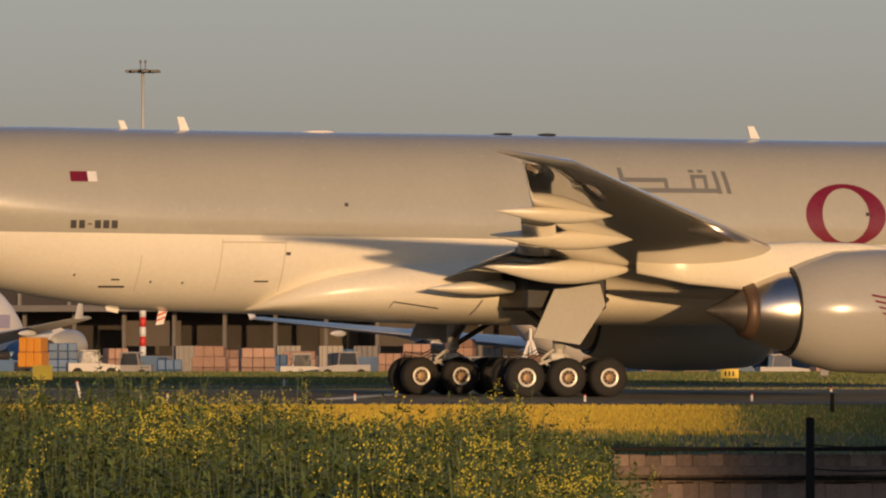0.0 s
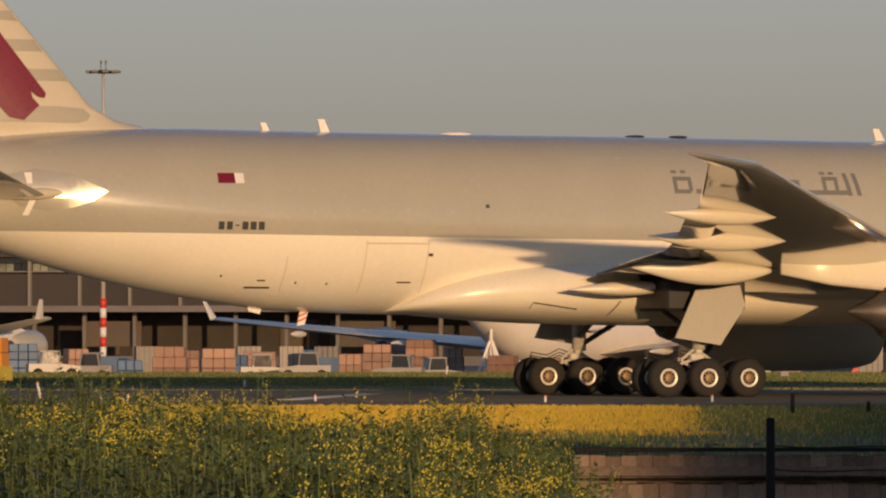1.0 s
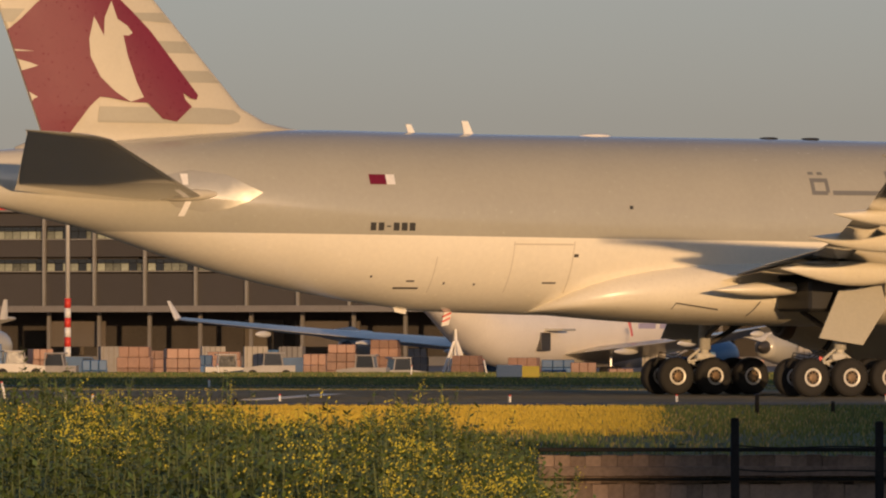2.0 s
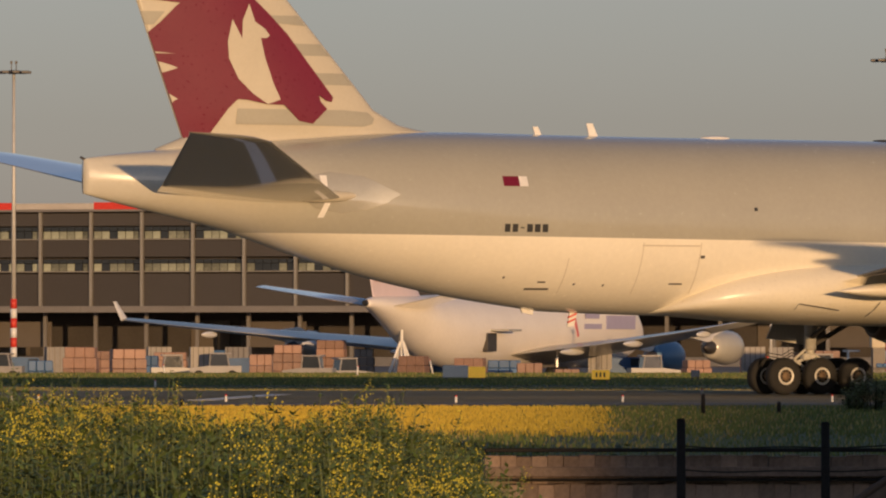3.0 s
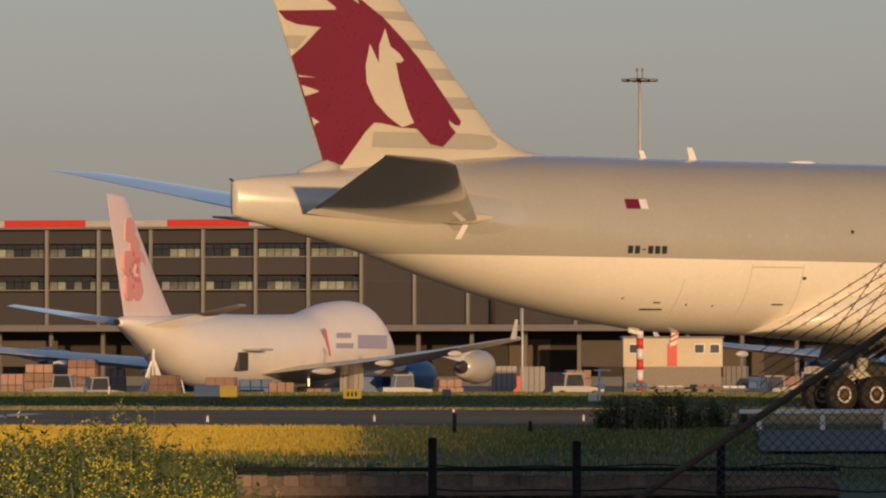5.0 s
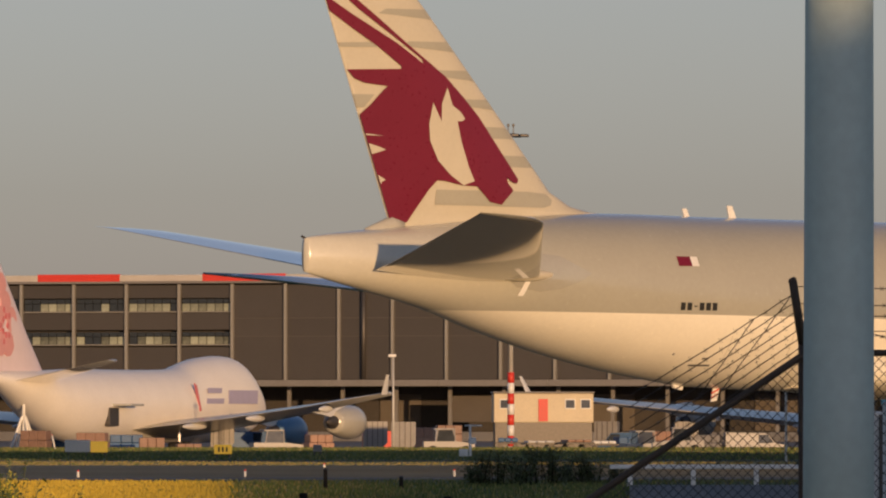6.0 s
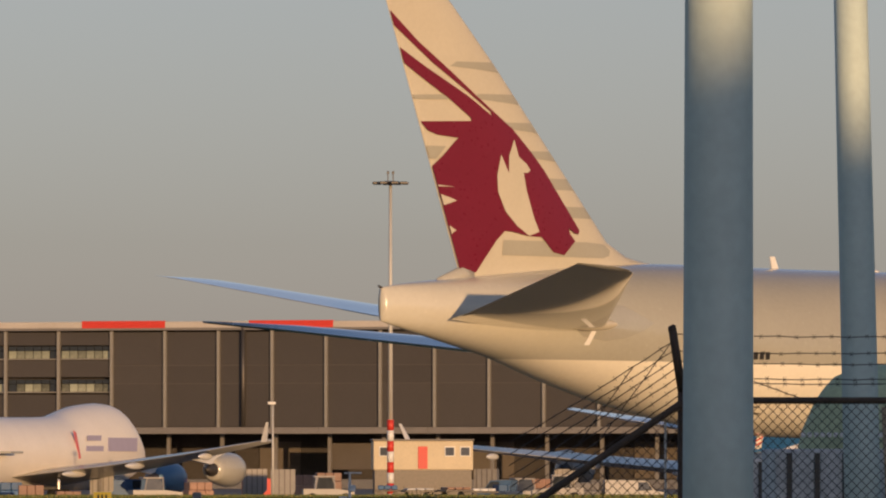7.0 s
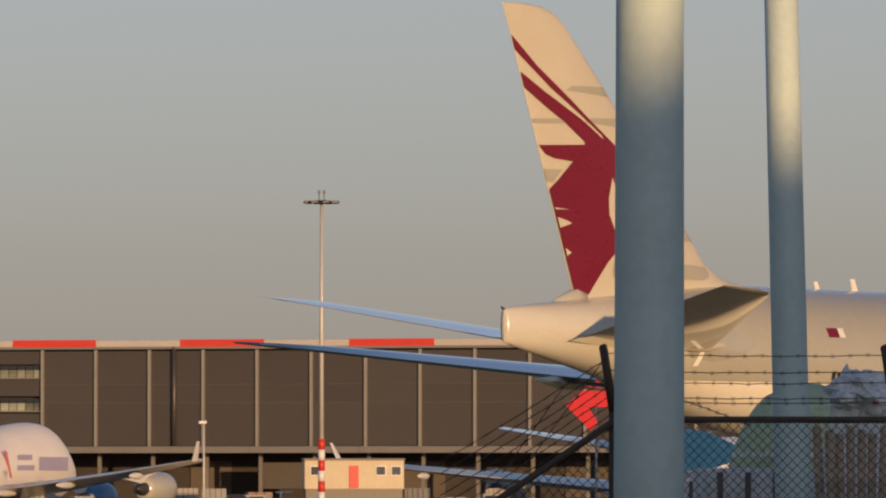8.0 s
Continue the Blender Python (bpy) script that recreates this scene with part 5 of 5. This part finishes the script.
def chain_fence():
    d = 52.0
    k = d / 13000

    def at(x0, y):
        return (far(x0, d).x, 0.0, EYE + (600 - y) * k)
    base = empty("chain_link_fence", pose(0, d, 0), "chain-link fence with barbed wire on leaning arms", "fence")
    posts = [2316, 2812, 3310]
    for x0 in posts:
        b = at(x0, 490)
        bm = bmesh.new()
        rod(bm, (b[0], 0, 0), (b[0], 0, b[2] + 0.06), 0.032, 0.032, 10)
        tip = (b[0] - 0.085, -0.12, EYE + (600 - 362) * k)
        rod(bm, (b[0], 0, b[2] + 0.06), tip, 0.032, 0.03, 10)
        post = part("post", bm, M_RUST, base, "rusty fence post with leaning arm", smooth=True)
        bm = bmesh.new()
        rod(bm, tip, (tip[0] - 0.01, tip[1], tip[2] + 0.02), 0.036, 0.02, 10)
        part("cap", bm, M_RUST, post)
    rail_z = at(0, 490)[2]
    x_l, x_r = at(posts[0], 0)[0], at(posts[-1], 0)[0]
    bm = bmesh.new()
    rod(bm, (x_l, 0, rail_z), (x_r, 0, rail_z), 0.024, 0.024, 8)
    part("top_rail", bm, M_RUST, base, "rusty top rail")
    lo, hi = at(1640, 952), at(2312, 496)
    bm = bmesh.new()
    rod(bm, (lo[0], -0.05, lo[2]), (hi[0], -0.05, hi[2]), 0.026, 0.026, 8)
    part("brace", bm, M_RUST, base, "diagonal rusty brace")
    # barbed wires: level to the next posts, and slanting down along the brace
    def barbed(a, b, sag):
        bm = bmesh.new()
        n = max(8, int((Vector(b) - Vector(a)).length / 0.12))
        pts = [Vector(a).lerp(Vector(b), i / n) + Vector((0, 0, -sag * math.sin(math.pi * i / n) + random.uniform(-0.004, 0.004))) for i in range(n + 1)]
        for p, q in zip(pts, pts[1:]):
            rod(bm, p, q, 0.0035, 0.0035, 4)
        for p in pts[1:-1]:
            for s in (-1, 1):
                rod(bm, p + Vector((-0.012, 0, -0.016 * s)), p + Vector((0.012, 0, 0.016 * s)), 0.0022, 0.0022, 3)
        part("barbed_wire", bm, M_WIRE, base, "rusty barbed wire")
    for y in (372, 402, 421, 448, 456):
        z = EYE + (600 - y) * k
        f = (y - 362) / 130
        barbed((x_l - 0.085 * (1 - f), -0.12 * (1 - f), z), (at(posts[1], 0)[0] - 0.085 * (1 - f), -0.12 * (1 - f), z - 0.01), 0.015)
    barbed(at(2440, 455), at(2560, 500), 0.0)
    for y in (382, 398, 414, 430, 446, 462, 478):
        a, b = at(2304 + (y - 382) * 0.12, y), at(2010, y + 196 + (y - 430) * 0.25)
        barbed(a, b, 0.01)
    barbed(at(2300, 382), at(2170, 560), 0.0)
    barbed(at(2230, 430), at(2120, 585), 0.0)
    # mesh of crossed wires under the rail, and under the brace
    step = 0.0707
    for name, xa, xb, z0, inside in (("mesh", x_l, x_r, 1.0, lambda x: rail_z), ("mesh", at(1900, 0)[0], x_l, 1.0, lambda x: lo[2] + (hi[2] - lo[2]) * (x - lo[0]) / (hi[0] - lo[0]))):
        bm = bmesh.new()
        for s in (-1, 1):
            c = xa - 2.0
            while c < xb + 2.0:
                pts = [(c + s * t, z0 + t) for t in np.arange(0, 1.6, 0.02)]
                pts = [p for p in pts if xa <= p[0] <= xb and p[1] <= inside(p[0])]
                if len(pts) > 1:
                    rod(bm, (pts[0][0], 0.006 * s, pts[0][1]), (pts[-1][0], 0.006 * s, pts[-1][1]), 0.0028, 0.0028, 4)
                c += step
        part(name, bm, M_WIRE, base, "diamond wire mesh")


chain_fence()


def blob(bm, c, rx, ry, rz, rough=0.08, seed=0.0, n=20):
    r = bmesh.ops.create_icosphere(bm, subdivisions=4, radius=1.0)
    for v in r["verts"]:
        f = 1 + rough * noise.noise(v.co * 2.2 + Vector((seed, 0, 0))) + rough * 0.5 * noise.noise(v.co * 6 + Vector((seed, 3, 0)))
        v.co = Vector((c[0] + v.co.x * rx * f, c[1] + v.co.y * ry * f, max(c[2] + v.co.z * rz * f, 0.02)))


M_STAKE = mat("rust_brown_bar", (0.52, 0.39, 0.27), 0.8, 0.1, 0.5, 9, 60, 0.4)


def yard_things():
    p = far(2648, 90)
    dome = empty("green_dome_tent", pose(p.x, p.y, 0), "green rounded tent with a pale rim behind the fence", "tent")
    bm = bmesh.new()
    blob(bm, (0, 0, 1.4), 1.0, 1.2, 1.78, 0.05, 1.0)
    part("canopy", bm, M_GREEN, dome, smooth=True)
    bm = bmesh.new()
    z = EYE + (600 - 552) * 90 / 13000
    for k in range(26):
        box(bm, (-1.0 + k * 0.08, -1.22, z), (0.055, 0.05, 0.06), 0.01)
    part("rim", bm, M_SIGWHITE, dome, "pale scalloped rim")
    # blue wedge of unknown kind, placed and shaped to fit the camera's view
    p = far(2480, 335)
    tarp = empty("blue_tarp_cover", pose(p.x, p.y, 0), "light blue wedge of unknown kind on a grey block", "tarpaulin")
    bm = bmesh.new()
    loft(bm, [[(-1.1, y, 2.4), (-0.1, y, 2.45), (1.15, y, 2.85), (1.35, y, 3.55 + e), (0.0, y, 4.15 + e), (-1.15, y, 4.3 + e)] for y, e in ((-0.9, 0), (-0.3, 0.08), (0.4, 0.0), (0.9, -0.08))])
    part("sheet", bm, M_TEAL, tarp)
    bm = bmesh.new()
    box(bm, (0, 0, 1.2), (2.0, 1.6, 2.4), 0.04)
    part("stack", bm, M_GREYTARP, tarp)
    p = far(2745, 82)
    heap = empty("covered_machine", pose(p.x, p.y, 0), "grey covered machine behind the fence", "machine")
    bm = bmesh.new()
    blob(bm, (0, 0, 1.6), 0.42, 0.5, 1.5, 0.3, 4.0)
    part("cover", bm, M_GREYTARP, heap, "crumpled grey cover")
    bm = bmesh.new()
    blob(bm, (0.05, -0.3, 2.95), 0.4, 0.35, 0.24, 0.4, 7.0)
    part("hood", bm, M_GREYTARP, heap)
    bm = bmesh.new()
    box(bm, (0.12, -0.66, 2.84), (0.07, 0.05, 0.07), 0.015)
    part("red_lamp", bm, M_SIGRED, heap, "small red lamp glass")
    for k in range(8):
        q = far(2700 + 13 * k, 54)
        st = empty("rusty_stake", pose(q.x, q.y, 0, random.uniform(-2, 2), -2.6 + 0.75 * k, 0), "rusty steel stake leaning in a bundle", "stake", "rusty stakes")
        bm = bmesh.new()
        rod(bm, (0, 0, 0), (0, 0, 2.36 - 0.03 * (k % 3)), 0.036, 0.034, 10)
        part("shaft", bm, M_STAKE, st)
    for x0, d, w, h in ((2470, 112, 1.1, 2.0), (2590, 84, 1.6, 2.1), (2700, 100, 2.4, 2.3)):
        q = far(x0, d)
        st = empty("storage_crate", pose(q.x, q.y, 0), "weathered grey storage crate behind the fence", "crate", "storage crates")
        bm = bmesh.new()
        box(bm, (0, 0, h / 2), (w, 1.2, h), 0.02)
        part("body", bm, M_GREYTARP, st)
        for e in range(5):
            bm = bmesh.new()
            box(bm, (-w / 2 + (e + 0.5) * w / 5, -0.62, h / 2), (0.06, 0.04, h - 0.1))
            part("batten", bm, M_DARKMETAL, st)


yard_things()


# ---------------------------------------------------------------- plants
def leaf_mesh(name, quads, mats, idx, label, category):
    """One object from an array of quads (n, 4, 3) with a material index for each."""
    q = np.asarray(quads, dtype=np.float32)
    me = bpy.data.meshes.new(name)
    n = len(q)
    me.vertices.add(n * 4)
    me.vertices.foreach_set("co", q.reshape(-1))
    me.loops.add(n * 4)
    me.loops.foreach_set("vertex_index", np.arange(n * 4, dtype=np.int32))
    me.polygons.add(n)
    me.polygons.foreach_set("loop_start", np.arange(0, n * 4, 4, dtype=np.int32))
    me.polygons.foreach_set("material_index", np.asarray(idx, dtype=np.int32))
    for m in mats:
        me.materials.append(m)
    me.update(calc_edges=True)
    return tagged(new(name, me), label, category, kind="stuff")


def quad(p, along, across):
    return [p, p + along * 0.45 + across, p + along, p + along * 0.45 - across]


def plant(rng, quads, idx, x, y, z, h, bloom, leaves, size):
    lean = np.array([rng.normal(0, 0.12), rng.normal(0, 0.12), 1.0])
    p0 = np.array([x, y, z])
    top = p0 + lean * h
    w = np.array([0.0025, 0, 0])
    quads.append([p0 - w, p0 + w, top + w * 0.5, top - w * 0.5])
    idx.append(1)
    for _ in range(leaves):
        f = rng.uniform(0.25, 1.0)
        a = rng.uniform(0, math.tau)
        ln = size * rng.uniform(0.5, 1.2) * (1.25 - 0.6 * f)
        along = np.array([math.cos(a), math.sin(a), rng.uniform(-0.2, 0.9)]) * ln
        across = np.array([-math.sin(a), math.cos(a), rng.uniform(-0.4, 0.4)]) * ln * 0.27
        quads.append(quad(p0 + lean * h * f, along, across))
        idx.append(0)
    if bloom:
        for _ in range(bloom):
            a = rng.uniform(0, math.tau)
            r = rng.uniform(0.0, 0.045)
            c = top + np.array([math.cos(a) * r, math.sin(a) * r, rng.uniform(-0.12, 0.04)])
            s = rng.uniform(0.0026, 0.0050)
            quads.append([c + np.array([-s, 0, -s * 0.3]), c + np.array([0, -s * 0.5, -s]), c + np.array([s, 0, s * 0.3]), c + np.array([0, s * 0.5, s])])
            idx.append(2)


def build_weeds():
    rng = np.random.default_rng(5)
    quads, idx = [], []
    for _ in range(5200):
        y = rng.uniform(24, 50)
        x = rng.uniform(-784 / 13000 * y - 0.4, 1.75)
        edge = 0.014 * y + 0.27 + 0.08 * math.sin(y * 1.7)
        if x > edge and rng.uniform() > 0.25 * math.exp(-(x - edge) * 3):
            continue
        z = ground_height(x, y)
        tall = 0.65 + 0.09 * min(max(-x / 2.0, 0), 1) + 0.22 * noise.noise(Vector((x * 1.5, y * 0.3, 0))) + 0.08 * noise.noise(Vector((x * 4, y, 5))) + rng.normal(0, 0.04)
        if x > edge - 0.4:
            tall *= 0.8
        if rng.uniform() < 0.03:
            tall += rng.uniform(0.05, 0.2)
        patchy = noise.noise(Vector((x * 1.15 + 4, y * 0.18, 9))) + 0.3 * noise.noise(Vector((x * 5, y * 0.9, 2)))
        bloom = int(rng.integers(14, 34)) if rng.uniform() < min(max(-0.20 + 2.5 * patchy, 0.015), 0.85) else 0
        plant(rng, quads, idx, x, y, z, max(tall, 0.25), bloom, int(rng.integers(46, 66)), 0.052)
    # fine grass between
    for _ in range(26000):
        y = rng.uniform(24, 50)
        x = rng.uniform(-784 / 13000 * y - 0.4, 0.014 * y + 0.5)
        z = ground_height(x, y)
        h = rng.uniform(0.25, 0.5)
        b = np.array([rng.normal(0, 0.08), rng.normal(0, 0.08), h])
        p = np.array([x, y, z])
        w = np.array([0.004, 0, 0])
        quads.append([p - w, p + w, p + b * 0.6 + w * 0.7, p + b])
        idx.append(0 if rng.uniform() < 0.6 else 1)
    leaf_mesh("weed_field", quads, [M_LEAF, M_STALK, M_FLOWER], idx, "dense green weeds with yellow rape flowers", "weeds")


build_weeds()


def grass_rows(name, rows, label, mats, pick):
    """Upright grass tufts in rows: (depth, first bearing, last bearing, height, width of a blade)."""
    rng = np.random.default_rng(11)
    quads, idx = [], []
    for d, a, b, h, w in rows:
        x, x1 = far(a, d).x, far(b, d).x
        while x < x1:
            hh = h * rng.uniform(0.7, 1.1) * (0.8 + 0.4 * noise.noise(Vector((x * 0.25, d, 0))))
            y = d + rng.uniform(-1, 1) * (4.0 if d > 310 or d < 213 else 1.2)
            p = np.array([x, y, ground_height(x, y)])
            lean = np.array([rng.normal(0, 0.25) * hh, rng.normal(0, 0.2) * hh, hh])
            ang = rng.uniform(-0.9, 0.9)
            ww = np.array([math.cos(ang) * w, math.sin(ang) * w, 0])
            quads.append([p - ww, p + ww, p + lean + ww * 0.3, p + lean - ww * 0.3])
            idx.append(pick(rng))
            x += w * rng.uniform(0.7, 1.5)
    leaf_mesh(name, quads, mats, idx, label, "grass")


M_BLADE = mat("lit_grass_blade", (0.095, 0.125, 0.028), 0.8, 0, 0.25, 0.12, 3, 0.0, island=0.3)
M_DRYBLADE = mat("dry_grass_blade", (0.27, 0.22, 0.075), 0.85, 0, 0.2, 0.12, 3, 0.0, island=0.25)
M_YELLOWBLADE = mat("yellow_grass_blade", (0.50, 0.35, 0.035), 0.8, 0, 0.15, 0.1, 3, 0.0, island=0.1)
# green rows from bearing 1250 to 2015 paint the yellow strip's shaded part
grass_rows("meadow_grass", [(d, -250, 2550, 0.11, 0.028) for d in range(314, 432, 7)] + [(d, 1180, 2350, 0.10, 0.014) for d in (118, 124, 130, 137, 145, 206, 212)] + [(d, 1250, 2015, 0.12, 0.02) for d in range(151, 204, 3)] + [(d, -250, 1190, 0.14, 0.02) for d in range(108, 149, 4)],
           "green meadow grass, also painting the shaded end of the yellow strip", [M_BLADE, M_DRYBLADE], lambda r: int(r.uniform() < 0.2))
grass_rows("verge_grass", [(d, -250, 2550, 0.05, 0.05) for d in (283, 287, 291, 295, 299, 303)], "short pale dry grass along the taxiway", [M_DRYBLADE, M_BLADE], lambda r: int(r.uniform() < 0.25))
# yellow stops near bearing 1255: the shadow's edge is put into the colour
grass_rows("yellow_grass", [(d, -250, 1255 + 37 * d % 60, 0.15, 0.020) for d in range(151, 207, 1)], "dense yellow flowering grass strip, cut off where shade begins", [M_YELLOWBLADE, M_BLADE], lambda r: int(r.uniform() < 0.04))


def build_bush(x0, x1, d, top, n, seed):
    rng = np.random.default_rng(seed)
    a, b = far(x0, d), far(x1, d)
    bush = empty("bush", pose((a.x + b.x) / 2, d, 0), "dark leafy bush in the shade beyond the fence", "bush", "bushes")
    w = (b.x - a.x) / 2
    quads, idx = [], []
    tips = []
    for _ in range(26):
        x = rng.uniform(-w, w)
        h = top * (1 - 0.35 * (x / w) ** 2) * rng.uniform(0.5, 1.0)
        tip = Vector((x + rng.normal(0, 0.12), rng.normal(0, 0.4), h))
        stem = bmesh.new()
        rod(stem, (x * 0.8, 0, 0), tip, 0.016, 0.004, 5)
        part("stem", stem, M_DARKWOOD, bush)
        tips.append((Vector((x * 0.8, 0, 0)), tip))
    for _ in range(n):
        p0, p1 = tips[rng.integers(len(tips))]
        f = rng.uniform(0.15, 1.0)
        c = np.array(p0.lerp(p1, f)) + rng.normal(0, 0.09, 3)
        c[2] = max(c[2], 0.05)
        an = rng.uniform(0, math.tau)
        ln = rng.uniform(0.04, 0.09)
        along = np.array([math.cos(an), math.sin(an), rng.uniform(-0.5, 0.8)]) * ln
        quads.append(quad(c, along, np.array([-math.sin(an), math.cos(an), 0.3]) * ln * 0.35))
        idx.append(0)
    leaves = leaf_mesh("leaves", quads, [M_BUSHLEAF], idx, "", "")
    del leaves["kind"]
    leaves.parent = bush


build_bush(1706, 1830, 199, 1.05, 4600, 2)
build_bush(1800, 1905, 202, 1.25, 4600, 3)
build_bush(1880, 2010, 205, 0.95, 4200, 8)
build_bush(770, 900, 46, 1.55, 900, 4)
build_bush(1560, 1700, 70, 0.95, 1400, 6)
build_bush(1265, 1440, 57.5, 1.13, 2200, 7)


# unseen tall blocks added behind the viewpoint, sized to keep the fence side in shade
def rear_shed(x0, x1, h0, h1):
    """An unseen shade caster with a top that rises from h0 to h1."""
    ob = empty("rear_shed", pose((x0 + x1) / 2, -36, 0), "unseen block added behind the viewpoint to cast shade", "building", "rear sheds")
    w = (x1 - x0) / 2
    bm = bmesh.new()
    prism(bm, [(-w, 0), (w, 0), (w, h1), (-w, h0)], 12)
    part("wall", bm, M_PANEL, ob)
    bm = bmesh.new()
    prism(bm, [(-w - 0.2, h0), (w + 0.2, h1), (w + 0.2, h1 + 0.2), (-w - 0.2, h0 + 0.2)], 12.4)
    part("roof", bm, M_CANOPY, ob)


rear_shed(28.1, 39.0, 10.8, 10.8)
rear_shed(39.5, 47.5, 13.8, 13.8)
rear_shed(50.0, 77.0, 12.6, 19.0)
rear_shed(77.5, 112.0, 19.2, 19.2)


# ---------------------------------------------------------------- pigeon
def build_bird():
    b = empty("pigeon", None, "grey pigeon in flight with a pinkish breast", "bird")
    bm = bmesh.new()
    loft(bm, [[(x, r * math.cos(a) * 0.95, zc + r * math.sin(a)) for a in [k * math.tau / 12 for k in range(12)]] for x, zc, r in
              ((0.165, 0.022, 0.004), (0.15, 0.024, 0.014), (0.125, 0.028, 0.024), (0.10, 0.024, 0.028), (0.07, 0.01, 0.042), (0.03, 0, 0.055), (-0.02, 0, 0.052), (-0.07, 0.004, 0.036), (-0.10, 0.008, 0.02))])
    part("body", bm, M_BREAST, b, "pinkish grey body", smooth=True)
    bm = bmesh.new()
    prism(bm, [(-0.08, -0.02), (-0.08, 0.02), (-0.19, 0.034), (-0.195, 0), (-0.19, -0.034)], 0.008, "XY", 0.01)
    part("tail", bm, M_FEATHER, b, "grey tail feathers")
    bm = bmesh.new()
    rod(bm, (0.16, 0, 0.022), (0.182, 0, 0.017), 0.005, 0.001, 6)
    part("beak", bm, M_BLACK, b)
    for side in (-1, 1):
        bm = bmesh.new()
        prism(bm, [(0.06, 0), (0.085, side * 0.10), (0.05, side * 0.2), (-0.03, side * 0.31), (-0.045, side * 0.29), (-0.03, side * 0.2), (-0.06, side * 0.1), (-0.055, 0)], 0.008, "XY", 0.0)
        w = part("wing", bm, M_FEATHER, b, "dark grey spread wing")
        w.matrix_basis = pose(0, side * 0.03, 0.03)
        WINGS.append((w, side))
    return b


WINGS = []
BIRD = build_bird()

TAXI = [(0, 2.11, 250.44, 18.77), (0.5, 5.06, 251.47, 19.64), (1.0, 8.03, 252.53, 20.37), (1.5, 10.99, 253.65, 21.25), (3.0, 19.99, 257.42, 24.33), (3.5, 22.97, 258.82, 25.66),
        (4.0, 26.01, 260.33, 26.88), (4.5, 28.98, 261.89, 28.40), (6.0, 37.89, 267.25, 33.43), (6.5, 40.95, 269.30, 34.87), (7.0, 43.86, 271.38, 36.68), (7.5, 46.59, 273.47, 38.93),
        (8.0, 49.33, 275.76, 41.05)]


def motions():
    walk(JET, [(t, pose(x, y, 0, 0, 0.122, a)) for t, x, y, a in TAXI])
    way = [0.0]
    for a, b in zip(TAXI, TAXI[1:]):
        way.append(way[-1] + math.hypot(b[1] - a[1], b[2] - a[2]))
    for wheel, at in WHEELS:
        rows = []
        for k in range(81):
            s = float(np.interp(k / 10, [r[0] for r in TAXI], way))
            rows.append((k / 10, pose(*at, 0, math.degrees(s / 0.662), 0)))
        walk(wheel, rows)
    # the pigeon crosses from left to right in front of the fin
    v = (far(1366, 54, 74) - far(639, 54, 23)) / 0.2
    at = far(1366, 54, 74)
    walk(BIRD, [(t, pose(at.x + v.x * (t - 4.0), at.y, max(at.z + v.z * (t - 4.0), 1.2), 0, -4, 0)) for t in (0, 3.6, 3.8, 4.0, 4.2, 4.6, 8.0)])
    for wing, side in WINGS:
        walk(wing, [(k / 10, pose(0, side * 0.03, 0.03, side * (44 if k % 2 == 0 else -8) * (1 if k != 38 else 0.75), 0, 0)) for k in range(81)])


motions()
